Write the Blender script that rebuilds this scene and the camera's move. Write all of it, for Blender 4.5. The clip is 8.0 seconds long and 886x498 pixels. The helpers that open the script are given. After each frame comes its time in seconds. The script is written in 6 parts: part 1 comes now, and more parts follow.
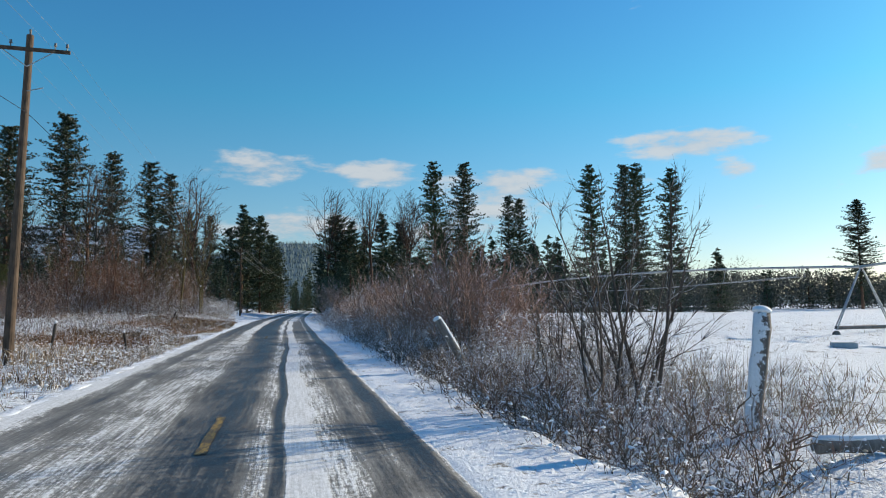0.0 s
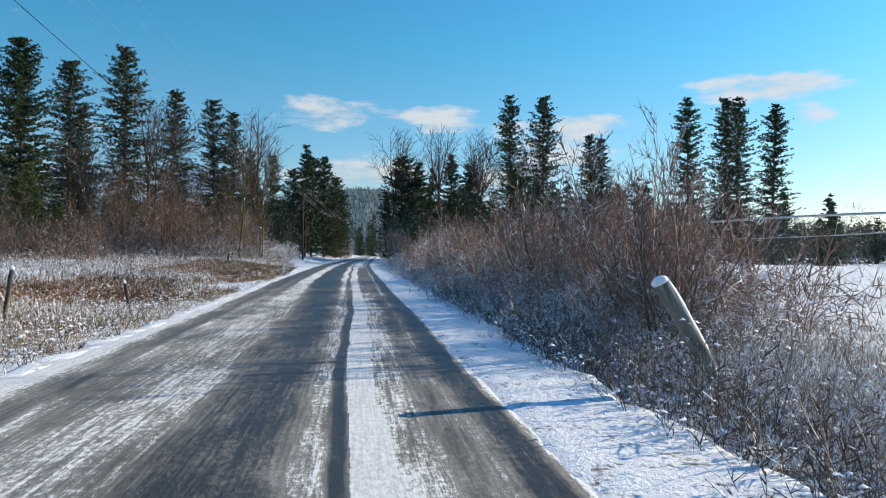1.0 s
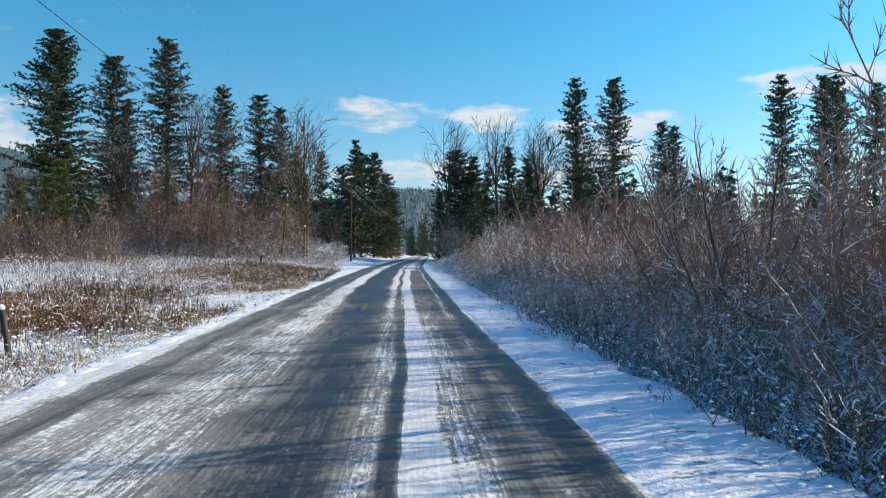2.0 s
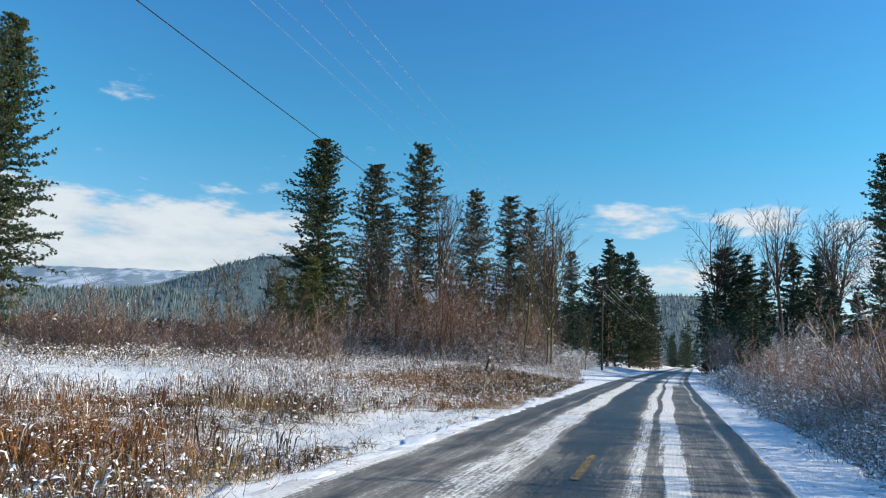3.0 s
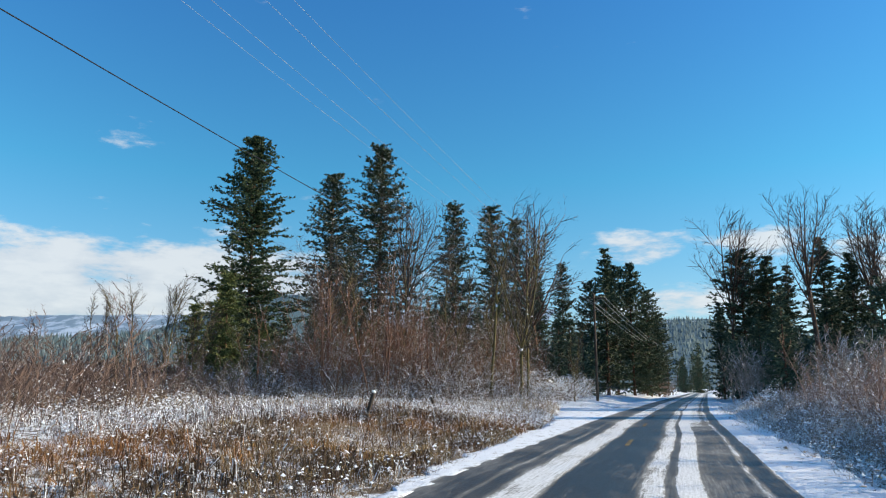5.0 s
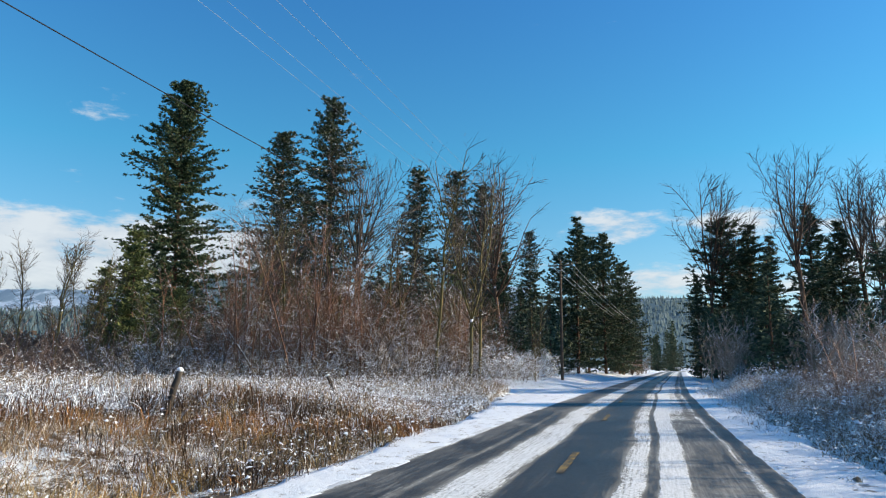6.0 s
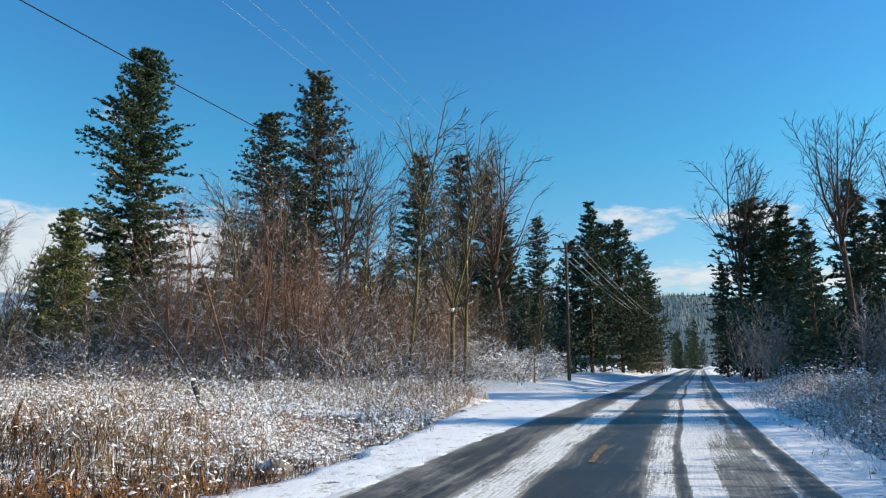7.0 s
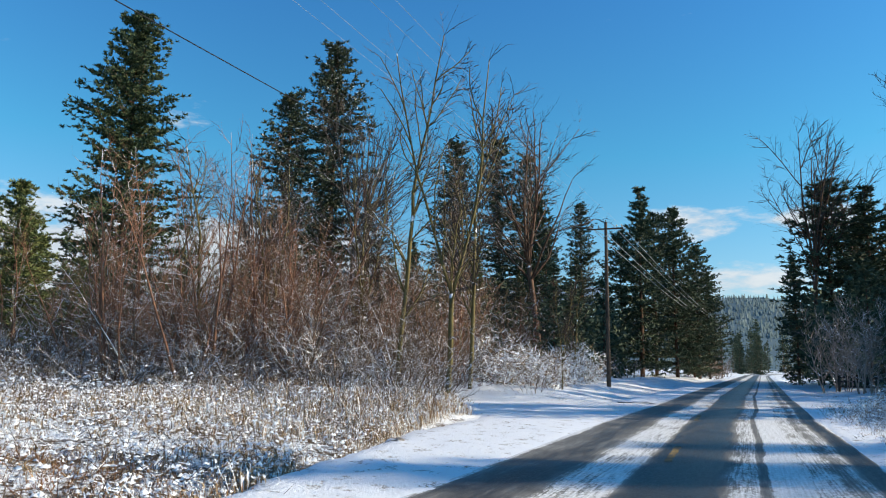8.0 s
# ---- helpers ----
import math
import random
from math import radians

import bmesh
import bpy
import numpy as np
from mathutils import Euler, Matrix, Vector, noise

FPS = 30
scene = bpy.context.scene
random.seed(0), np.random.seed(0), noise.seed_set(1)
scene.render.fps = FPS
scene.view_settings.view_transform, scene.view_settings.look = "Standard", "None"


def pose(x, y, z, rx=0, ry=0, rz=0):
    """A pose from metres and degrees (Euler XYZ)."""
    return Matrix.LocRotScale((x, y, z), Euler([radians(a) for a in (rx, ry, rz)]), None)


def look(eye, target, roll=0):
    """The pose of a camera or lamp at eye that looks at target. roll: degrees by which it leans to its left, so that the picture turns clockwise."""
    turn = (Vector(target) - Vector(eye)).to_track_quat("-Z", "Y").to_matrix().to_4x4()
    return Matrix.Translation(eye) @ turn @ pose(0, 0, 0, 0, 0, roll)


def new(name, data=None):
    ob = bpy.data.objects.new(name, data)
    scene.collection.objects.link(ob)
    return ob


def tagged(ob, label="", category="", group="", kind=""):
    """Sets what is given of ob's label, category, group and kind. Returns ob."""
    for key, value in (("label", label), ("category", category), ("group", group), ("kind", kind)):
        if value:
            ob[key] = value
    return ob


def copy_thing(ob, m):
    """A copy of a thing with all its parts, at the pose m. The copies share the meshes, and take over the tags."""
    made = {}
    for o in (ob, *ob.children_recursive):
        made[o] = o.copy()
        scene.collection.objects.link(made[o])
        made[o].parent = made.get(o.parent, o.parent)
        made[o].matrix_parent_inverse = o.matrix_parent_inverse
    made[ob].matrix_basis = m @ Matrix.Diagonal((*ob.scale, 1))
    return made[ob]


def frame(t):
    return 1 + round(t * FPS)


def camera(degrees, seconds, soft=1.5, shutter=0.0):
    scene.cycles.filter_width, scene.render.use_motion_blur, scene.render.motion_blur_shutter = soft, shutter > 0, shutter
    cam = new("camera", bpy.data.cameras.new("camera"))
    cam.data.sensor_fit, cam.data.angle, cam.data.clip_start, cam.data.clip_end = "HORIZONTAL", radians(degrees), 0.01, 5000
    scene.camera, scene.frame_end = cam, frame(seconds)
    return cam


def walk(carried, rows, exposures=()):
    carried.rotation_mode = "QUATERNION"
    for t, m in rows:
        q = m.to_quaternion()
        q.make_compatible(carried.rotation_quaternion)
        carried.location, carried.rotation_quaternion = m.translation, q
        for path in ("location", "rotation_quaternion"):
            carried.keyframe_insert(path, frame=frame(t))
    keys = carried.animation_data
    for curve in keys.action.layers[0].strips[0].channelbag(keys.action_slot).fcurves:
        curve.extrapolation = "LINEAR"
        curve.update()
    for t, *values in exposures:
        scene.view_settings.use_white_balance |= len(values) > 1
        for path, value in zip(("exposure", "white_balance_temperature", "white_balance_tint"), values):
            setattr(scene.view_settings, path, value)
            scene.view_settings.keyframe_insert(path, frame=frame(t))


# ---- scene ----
cam = camera(63.65, 8.0, soft=1.1)
# seconds, x, y, z, yaw, pitch, roll
ROWS = [
    (0.0, 1.540, 0.000, 1.72, -12.122, 4.593, 0.470),
    (0.2, 1.538, 2.018, 1.72, -11.350, 2.821, -0.143),
    (0.5, 1.536, 5.044, 1.72, -10.207, 1.071, -0.626),
    (1.0, 1.541, 10.123, 1.72, -7.132, 0.340, -0.563),
    (2.3, 1.516, 23.315, 1.72, 0.443, 0.356, -0.796),
    (2.5, 1.514, 25.358, 1.72, 4.208, 1.395, -1.711),
    (2.7, 1.518, 27.410, 1.72, 8.680, 4.104, -2.472),
    (2.8, 1.520, 28.437, 1.72, 12.122, 6.161, -3.138),
    (3.0, 1.523, 30.489, 1.72, 17.122, 8.316, -2.459),
    (3.5, 1.524, 35.718, 1.72, 19.264, 9.904, -0.142),
    (4.0, 1.513, 41.034, 1.72, 19.578, 11.220, 0.918),
    (4.2, 1.498, 43.180, 1.72, 18.956, 11.319, 0.871),
    (5.3, 1.415, 55.055, 1.72, 17.381, 10.726, -0.433),
    (5.5, 1.400, 57.219, 1.72, 16.713, 10.395, -0.262),
    (6.0, 1.376, 62.606, 1.72, 15.902, 9.226, -0.438),
    (6.5, 1.359, 67.961, 1.72, 16.263, 8.936, -0.439),
    (7.0, 1.329, 73.272, 1.72, 17.421, 9.146, -0.125),
    (7.5, 1.228, 78.559, 1.72, 19.195, 9.192, -0.280),
    (8.0, 1.110, 83.850, 1.72, 21.611, 9.174, -0.945),
]
walk(cam, [(t, pose(x, y, z, 90 + p, r, w)) for t, x, y, z, w, p, r in ROWS],
     [(0.0, 0.32), (1.0, 0.54), (2.5, 0.70), (3.5, 0.68), (8.0, 0.68)])

# ---- light ----
SUN_AZ, SUN_EL = 71.0, 22.0      # degrees to the right of the road's direction (+y), and above the horizon
world = bpy.data.worlds.new("sky")
scene.world = world
world.use_nodes = True


def link(nt, a, b):
    nt.links.new(a, b)


def build_sky(nt):
    nt.nodes.clear()
    N = nt.nodes.new
    out = N("ShaderNodeOutputWorld")
    sky = N("ShaderNodeTexSky")
    sky.sky_type = "NISHITA"
    sky.sun_disc = False
    sky.sun_elevation, sky.sun_rotation = radians(SUN_EL), radians(SUN_AZ)
    sky.altitude, sky.air_density, sky.dust_density, sky.ozone_density = 600, 1.0, 0.7, 3.0
    hsv = N("ShaderNodeVectorMath")
    hsv.operation = "MULTIPLY"
    sep0 = N("ShaderNodeSeparateXYZ")
    co0 = N("ShaderNodeTexCoord")
    link(nt, co0.outputs["Generated"], sep0.inputs[0])
    tint = N("ShaderNodeValToRGB")
    te = tint.color_ramp.elements
    te[0].position, te[0].color = 0.03, (1.02, 1.02, 1.03, 1)
    te[1].position, te[1].color = 0.50, (0.40, 1.10, 1.48, 1)
    for p, c in ((0.14, (0.76, 1.09, 1.13)), (0.28, (0.45, 1.20, 1.27))):
        e = te.new(p)
        e.color = (*c, 1)
    link(nt, sep0.outputs["Z"], tint.inputs[0])
    link(nt, tint.outputs[0], hsv.inputs[1])
    link(nt, sky.outputs[0], hsv.inputs[0])
    bg = N("ShaderNodeBackground")
    bg.inputs[1].default_value = 0.089
    link(nt, hsv.outputs[0], bg.inputs[0])
    # clouds: a low bank to the west and thin wisps above the horizon
    co = N("ShaderNodeTexCoord")
    sep = N("ShaderNodeSeparateXYZ")
    link(nt, co.outputs["Generated"], sep.inputs[0])
    mp = N("ShaderNodeMapping")
    mp.inputs["Scale"].default_value = (1.0, 1.0, 3.2)
    link(nt, co.outputs["Generated"], mp.inputs[0])
    n1 = N("ShaderNodeTexNoise")
    n1.inputs["Scale"].default_value, n1.inputs["Detail"].default_value, n1.inputs["Roughness"].default_value = 11.0, 9, 0.60
    link(nt, mp.outputs[0], n1.inputs["Vector"])
    band = N("ShaderNodeValToRGB")
    el = band.color_ramp.elements
    el[0].position, el[0].color = 0.02, (0.25, 0.25, 0.25, 1)
    el[1].position, el[1].color = 0.30, (0.0, 0.0, 0.0, 1)
    for p, v in ((0.07, 0.20), (0.13, 0.10), (0.20, 0.06)):
        e = el.new(p)
        e.color = (v, v, v, 1)
    link(nt, sep.outputs["Z"], band.inputs[0])
    # the bank: direction about 42 degrees left of the road
    bank = N("ShaderNodeVectorMath")
    bank.operation = "DOT_PRODUCT"
    bank.inputs[1].default_value = (-math.sin(radians(44)), math.cos(radians(44)), 0.0)
    link(nt, co.outputs["Generated"], bank.inputs[0])
    bramp = N("ShaderNodeMapRange")
    bramp.interpolation_type = "SMOOTHSTEP"
    for i, v in ((1, 0.90), (2, 0.97), (3, 0.0), (4, 0.98)):
        bramp.inputs[i].default_value = v
    link(nt, bank.outputs["Value"], bramp.inputs[0])
    low = N("ShaderNodeMapRange")
    low.interpolation_type = "SMOOTHSTEP"
    for i, v in ((1, 0.13), (2, 0.25), (3, 1.0), (4, 0.0)):
        low.inputs[i].default_value = v
    link(nt, sep.outputs["Z"], low.inputs[0])
    mul = N("ShaderNodeMath")
    mul.operation = "MULTIPLY"
    link(nt, bramp.outputs[0], mul.inputs[0])
    link(nt, low.outputs[0], mul.inputs[1])
    fluff = N("ShaderNodeMapRange")
    fluff.clamp = False
    for i, v in ((1, 0.3), (2, 0.7), (3, 0.02), (4, 0.98)):
        fluff.inputs[i].default_value = v
    link(nt, n1.outputs["Fac"], fluff.inputs[0])
    a1 = N("ShaderNodeMath")
    link(nt, fluff.outputs[0], a1.inputs[0])
    link(nt, band.outputs[0], a1.inputs[1])
    a2 = N("ShaderNodeMath")
    link(nt, a1.outputs[0], a2.inputs[0])
    link(nt, mul.outputs[0], a2.inputs[1])
    # single fair-weather clouds: degrees right of the road, elevation, half width, half height, weight
    total = a2.outputs[0]
    for az, ev, hw, hh, wt in ((-2.0, 10.8, 6.5, 1.9, 0.70), (6.8, 10.6, 5.0, 1.6, 0.72), (17.0, 9.3, 7.0, 2.8, 0.72), (31.5, 12.2, 6.5, 1.7, 0.80), (34.5, 9.8, 2.6, 1.4, 0.55),
                               (45.0, 9.6, 3.5, 1.5, 0.7), (0.5, 6.4, 7.5, 2.0, 0.70), (13.0, 6.4, 8.0, 1.8, 0.58), (-41.5, 18.4, 4.0, 2.2, 0.42)):
        az, ev = radians(az), radians(ev)
        dots = []
        for vec in ((math.cos(az), -math.sin(az), 0.0), (math.sin(az), math.cos(az), 0.0)):
            dn = N("ShaderNodeVectorMath")
            dn.operation = "DOT_PRODUCT"
            dn.inputs[1].default_value = vec
            link(nt, co.outputs["Generated"], dn.inputs[0])
            dots.append(dn.outputs["Value"])

        def calc(op, p, q):
            mn = N("ShaderNodeMath")
            mn.operation = op
            for i, v in enumerate((p, q)):
                if isinstance(v, float):
                    mn.inputs[i].default_value = v
                else:
                    link(nt, v, mn.inputs[i])
            return mn.outputs[0]
        du = calc("DIVIDE", dots[0], math.sin(radians(hw)))
        dv = calc("DIVIDE", calc("SUBTRACT", sep.outputs["Z"], math.sin(ev)), math.sin(radians(hh)))
        dd = calc("ADD", calc("MULTIPLY", du, du), calc("MULTIPLY", dv, dv))
        soft_edge = calc("MAXIMUM", calc("SUBTRACT", 1.0, dd), 0.0)
        ahead = calc("GREATER_THAN", dots[1], 0.0)
        total = calc("ADD", total, calc("MULTIPLY", calc("MULTIPLY", soft_edge, ahead), wt))
    cov = N("ShaderNodeMapRange")
    cov.interpolation_type = "SMOOTHSTEP"
    for i, v in ((1, 0.92), (2, 1.46), (3, 0.0), (4, 0.82)):
        cov.inputs[i].default_value = v
    link(nt, total, cov.inputs[0])
    cb = N("ShaderNodeBackground")
    tone = N("ShaderNodeValToRGB")
    for el_, (p, c) in zip(tone.color_ramp.elements, ((0.36, (0.74, 0.79, 0.86, 1)), (0.62, (0.97, 0.99, 1.0, 1)))):
        el_.position, el_.color = p, c
    link(nt, n1.outputs["Fac"], tone.inputs[0])
    link(nt, tone.outputs[0], cb.inputs[0])
    cb.inputs[1].default_value = 0.535
    mix = N("ShaderNodeMixShader")
    link(nt, cov.outputs[0], mix.inputs[0])
    link(nt, bg.outputs[0], mix.inputs[1])
    link(nt, cb.outputs[0], mix.inputs[2])
    link(nt, mix.outputs[0], out.inputs[0])


build_sky(world.node_tree)
sun_data = bpy.data.lights.new("sun", "SUN")
sun_data.energy, sun_data.angle, sun_data.color = 5.0, radians(0.53), (1.0, 0.87, 0.65)
sun = new("sun", sun_data)
_d = Vector((math.sin(radians(SUN_AZ)) * math.cos(radians(SUN_EL)), math.cos(radians(SUN_AZ)) * math.cos(radians(SUN_EL)), math.sin(radians(SUN_EL))))
sun.matrix_basis = look(_d * 50, (0, 0, 0))


# ---- materials ----
class Mat:
    """A node material under construction."""

    def __init__(self, name, rough=0.8, metal=0.0):
        self.m = bpy.data.materials.new(name)
        self.m.use_nodes = True
        self.nt = self.m.node_tree
        self.b = self.nt.nodes["Principled BSDF"]
        self.b.inputs["Roughness"].default_value = rough
        self.b.inputs["Metallic"].default_value = metal
        self.b.inputs["Specular IOR Level"].default_value = 0.3

    def n(self, kind, **kw):
        node = self.nt.nodes.new(kind)
        for k, v in kw.items():
            node.inputs[k].default_value = v
        return node

    def to(self, a, b):
        self.nt.links.new(a, b)

    def coord(self, which="Object", scale=(1, 1, 1)):
        c = self.n("ShaderNodeTexCoord")
        mp = self.n("ShaderNodeMapping")
        mp.inputs["Scale"].default_value = scale
        self.to(c.outputs[which], mp.inputs[0])
        return mp.outputs[0]

    def noise(self, scale, detail=4, rough=0.55, vec=None, dist=0.0):
        t = self.n("ShaderNodeTexNoise", Scale=scale, Detail=detail, Roughness=rough, Distortion=dist)
        self.to(vec if vec else self.coord(), t.inputs["Vector"])
        return t.outputs["Fac"]

    def ramp(self, fac, stops):
        r = self.n("ShaderNodeValToRGB")
        e = r.color_ramp.elements
        while len(e) < len(stops):
            e.new(0.5)
        for el, (p, c) in zip(e, stops):
            el.position = p
            el.color = (*c, 1) if len(c) == 3 else c
        self.to(fac, r.inputs[0])
        return r.outputs[0]

    def step(self, fac, a, b, lo=0.0, hi=1.0):
        r = self.n("ShaderNodeMapRange")
        r.interpolation_type = "SMOOTHSTEP"
        for i, v in ((1, a), (2, b), (3, lo), (4, hi)):
            r.inputs[i].default_value = v
        self.to(fac, r.inputs[0])
        return r.outputs[0]

    def math(self, op, a, b=None):
        r = self.n("ShaderNodeMath")
        r.operation = op
        for i, v in enumerate((a, b)):
            if v is None:
                continue
            if isinstance(v, (int, float)):
                r.inputs[i].default_value = v
            else:
                self.to(v, r.inputs[i])
        return r.outputs[0]

    def mix(self, fac, a, b):
        r = self.n("ShaderNodeMix")
        r.data_type = "RGBA"
        for i, v in ((0, fac), (6, a), (7, b)):
            if isinstance(v, (int, float)):
                r.inputs[i].default_value = v
            elif isinstance(v, tuple):
                r.inputs[i].default_value = (*v, 1)
            else:
                self.to(v, r.inputs[i])
        return r.outputs[2]

    def geo(self, which):
        return self.n("ShaderNodeNewGeometry").outputs[which]

    def upness(self):
        s = self.n("ShaderNodeSeparateXYZ")
        self.to(self.geo("Normal"), s.inputs[0])
        return s.outputs["Z"]

    def color(self, c):
        if isinstance(c, tuple):
            self.b.inputs["Base Color"].default_value = (*c, 1)
        else:
            self.to(c, self.b.inputs["Base Color"])
        return self

    def rough(self, r):
        self.to(r, self.b.inputs["Roughness"])

    def bump(self, h, strength=0.5, dist=0.02):
        bp = self.n("ShaderNodeBump", Strength=strength, Distance=dist)
        self.to(h, bp.inputs["Height"])
        self.to(bp.outputs[0], self.b.inputs["Normal"])


SNOW = (0.80, 0.82, 0.86)


def wood_mat(name, dark, light, snow=0.0, scale=6.0, snow_at=0.25):
    """Bark or weathered wood, with snow lying on upward faces."""
    m = Mat(name, 0.9)
    v = m.coord("Object", (1, 1, 0.25))
    n = m.noise(scale, 6, 0.65, v)
    c = m.ramp(n, [(0.3, dark), (0.7, light)])
    if snow > 0:
        up = m.upness()
        patch = m.noise(1.7, 3, 0.6)
        f = m.math("MULTIPLY", m.step(up, snow_at, snow_at + 0.35), m.step(patch, 0.62 - snow * 0.35, 0.72 - snow * 0.35))
        c = m.mix(f, c, SNOW)
    m.color(c)
    m.bump(n, 0.6, 0.02)
    return m.m


def island_mat(name, stops, rough=0.85, big=0.0, snow=0.0):
    """Leaves or blades: the colour changes from piece to piece and drifts over the ground."""
    m = Mat(name, rough)
    f = m.geo("Random Per Island")
    if big:
        lowf = m.noise(0.35, 3, 0.6)
        f = m.math("ADD", m.math("MULTIPLY", f, 1 - big), m.math("MULTIPLY", m.step(lowf, 0.3, 0.7), big))
    c = m.ramp(f, stops)
    if snow:
        g = m.math("FRACT", m.math("MULTIPLY", m.geo("Random Per Island"), 17.37))
        c = m.mix(m.step(g, 1 - snow, 1 - snow + 0.02), c, SNOW)
    m.color(c)
    return m.m


def snowy_post_mat():
    """Grey wood with wind-driven snow frozen to one side."""
    m = Mat("snow_plastered_post", 0.85)
    n = m.noise(9.0, 6, 0.65, m.coord("Object", (1, 1, 0.2)))
    wood = m.ramp(n, [(0.3, (0.07, 0.06, 0.055)), (0.7, (0.24, 0.21, 0.19))])
    sp = m.n("ShaderNodeSeparateXYZ")
    m.to(m.geo("Normal"), sp.inputs[0])
    crust = m.math("ADD", m.noise(14.0, 5, 0.7), m.math("MULTIPLY", sp.outputs["X"], -0.22))
    m.color(m.mix(m.step(crust, 0.51, 0.60), wood, SNOW))
    m.bump(crust, 0.9, 0.03)
    return m.m


def snow_ground_mat():
    m = Mat("snowy_ground", 0.65)
    co = m.coord("Object")
    big = m.noise(0.12, 5, 0.6, co)
    mid = m.noise(1.3, 6, 0.65, co)
    fine = m.noise(9.0, 5, 0.7, co)
    s = m.math("ADD", m.math("MULTIPLY", mid, 0.6), m.math("MULTIPLY", fine, 0.45))
    s = m.math("ADD", s, m.math("MULTIPLY", big, 0.25))
    earth = m.ramp(fine, [(0.3, (0.05, 0.032, 0.02)), (0.7, (0.16, 0.11, 0.065))])
    sp = m.n("ShaderNodeSeparateXYZ")
    m.to(co, sp.inputs[0])
    verge = m.math("MULTIPLY", m.step(sp.outputs["X"], -34.0, -20.0), m.step(sp.outputs["X"], 9.0, 13.0, 1.0, 0.0))
    bare = m.math("MULTIPLY", m.math("MULTIPLY", m.step(sp.outputs["Y"], 41.5, 44.0), m.step(sp.outputs["Y"], 51.0, 54.0, 1.0, 0.0)), m.step(sp.outputs["X"], -7.6, -6.4))
    verge = m.math("MULTIPLY", m.math("MULTIPLY", verge, m.step(sp.outputs["Y"], 102.0, 107.0, 1.0, 0.0)), m.math("SUBTRACT", 1.0, bare))
    drift = m.math("MULTIPLY", m.math("MULTIPLY", m.step(sp.outputs["Y"], 49.5, 52.0), m.step(sp.outputs["Y"], 58.0, 62.0, 1.0, 0.0)), m.math("MULTIPLY", m.step(sp.outputs["X"], -27.0, -24.0), m.step(sp.outputs["X"], -14.5, -12.5, 1.0, 0.0)))
    verge = m.math("MULTIPLY", verge, m.math("SUBTRACT", 1.0, drift))
    s = m.math("SUBTRACT", s, m.math("MULTIPLY", verge, m.step(sp.outputs["Y"], 28.0, 42.0, 0.05, 0.10)))
    c = m.mix(m.step(s, 0.50, 0.58), earth, SNOW)
    m.color(c)
    m.bump(m.math("ADD", mid, m.math("MULTIPLY", fine, 0.4)), 0.9, 0.24)
    return m.m


def shoulder_mat():
    m = Mat("shoulder_snow", 0.6)
    mid = m.noise(2.2, 6, 0.65)
    fine = m.noise(14.0, 5, 0.7)
    s = m.math("ADD", m.math("MULTIPLY", mid, 0.6), m.math("MULTIPLY", fine, 0.4))
    c = m.mix(m.step(s, 0.38, 0.46), (0.20, 0.17, 0.14), SNOW)
    m.color(c)
    m.bump(s, 0.8, 0.08)
    return m.m


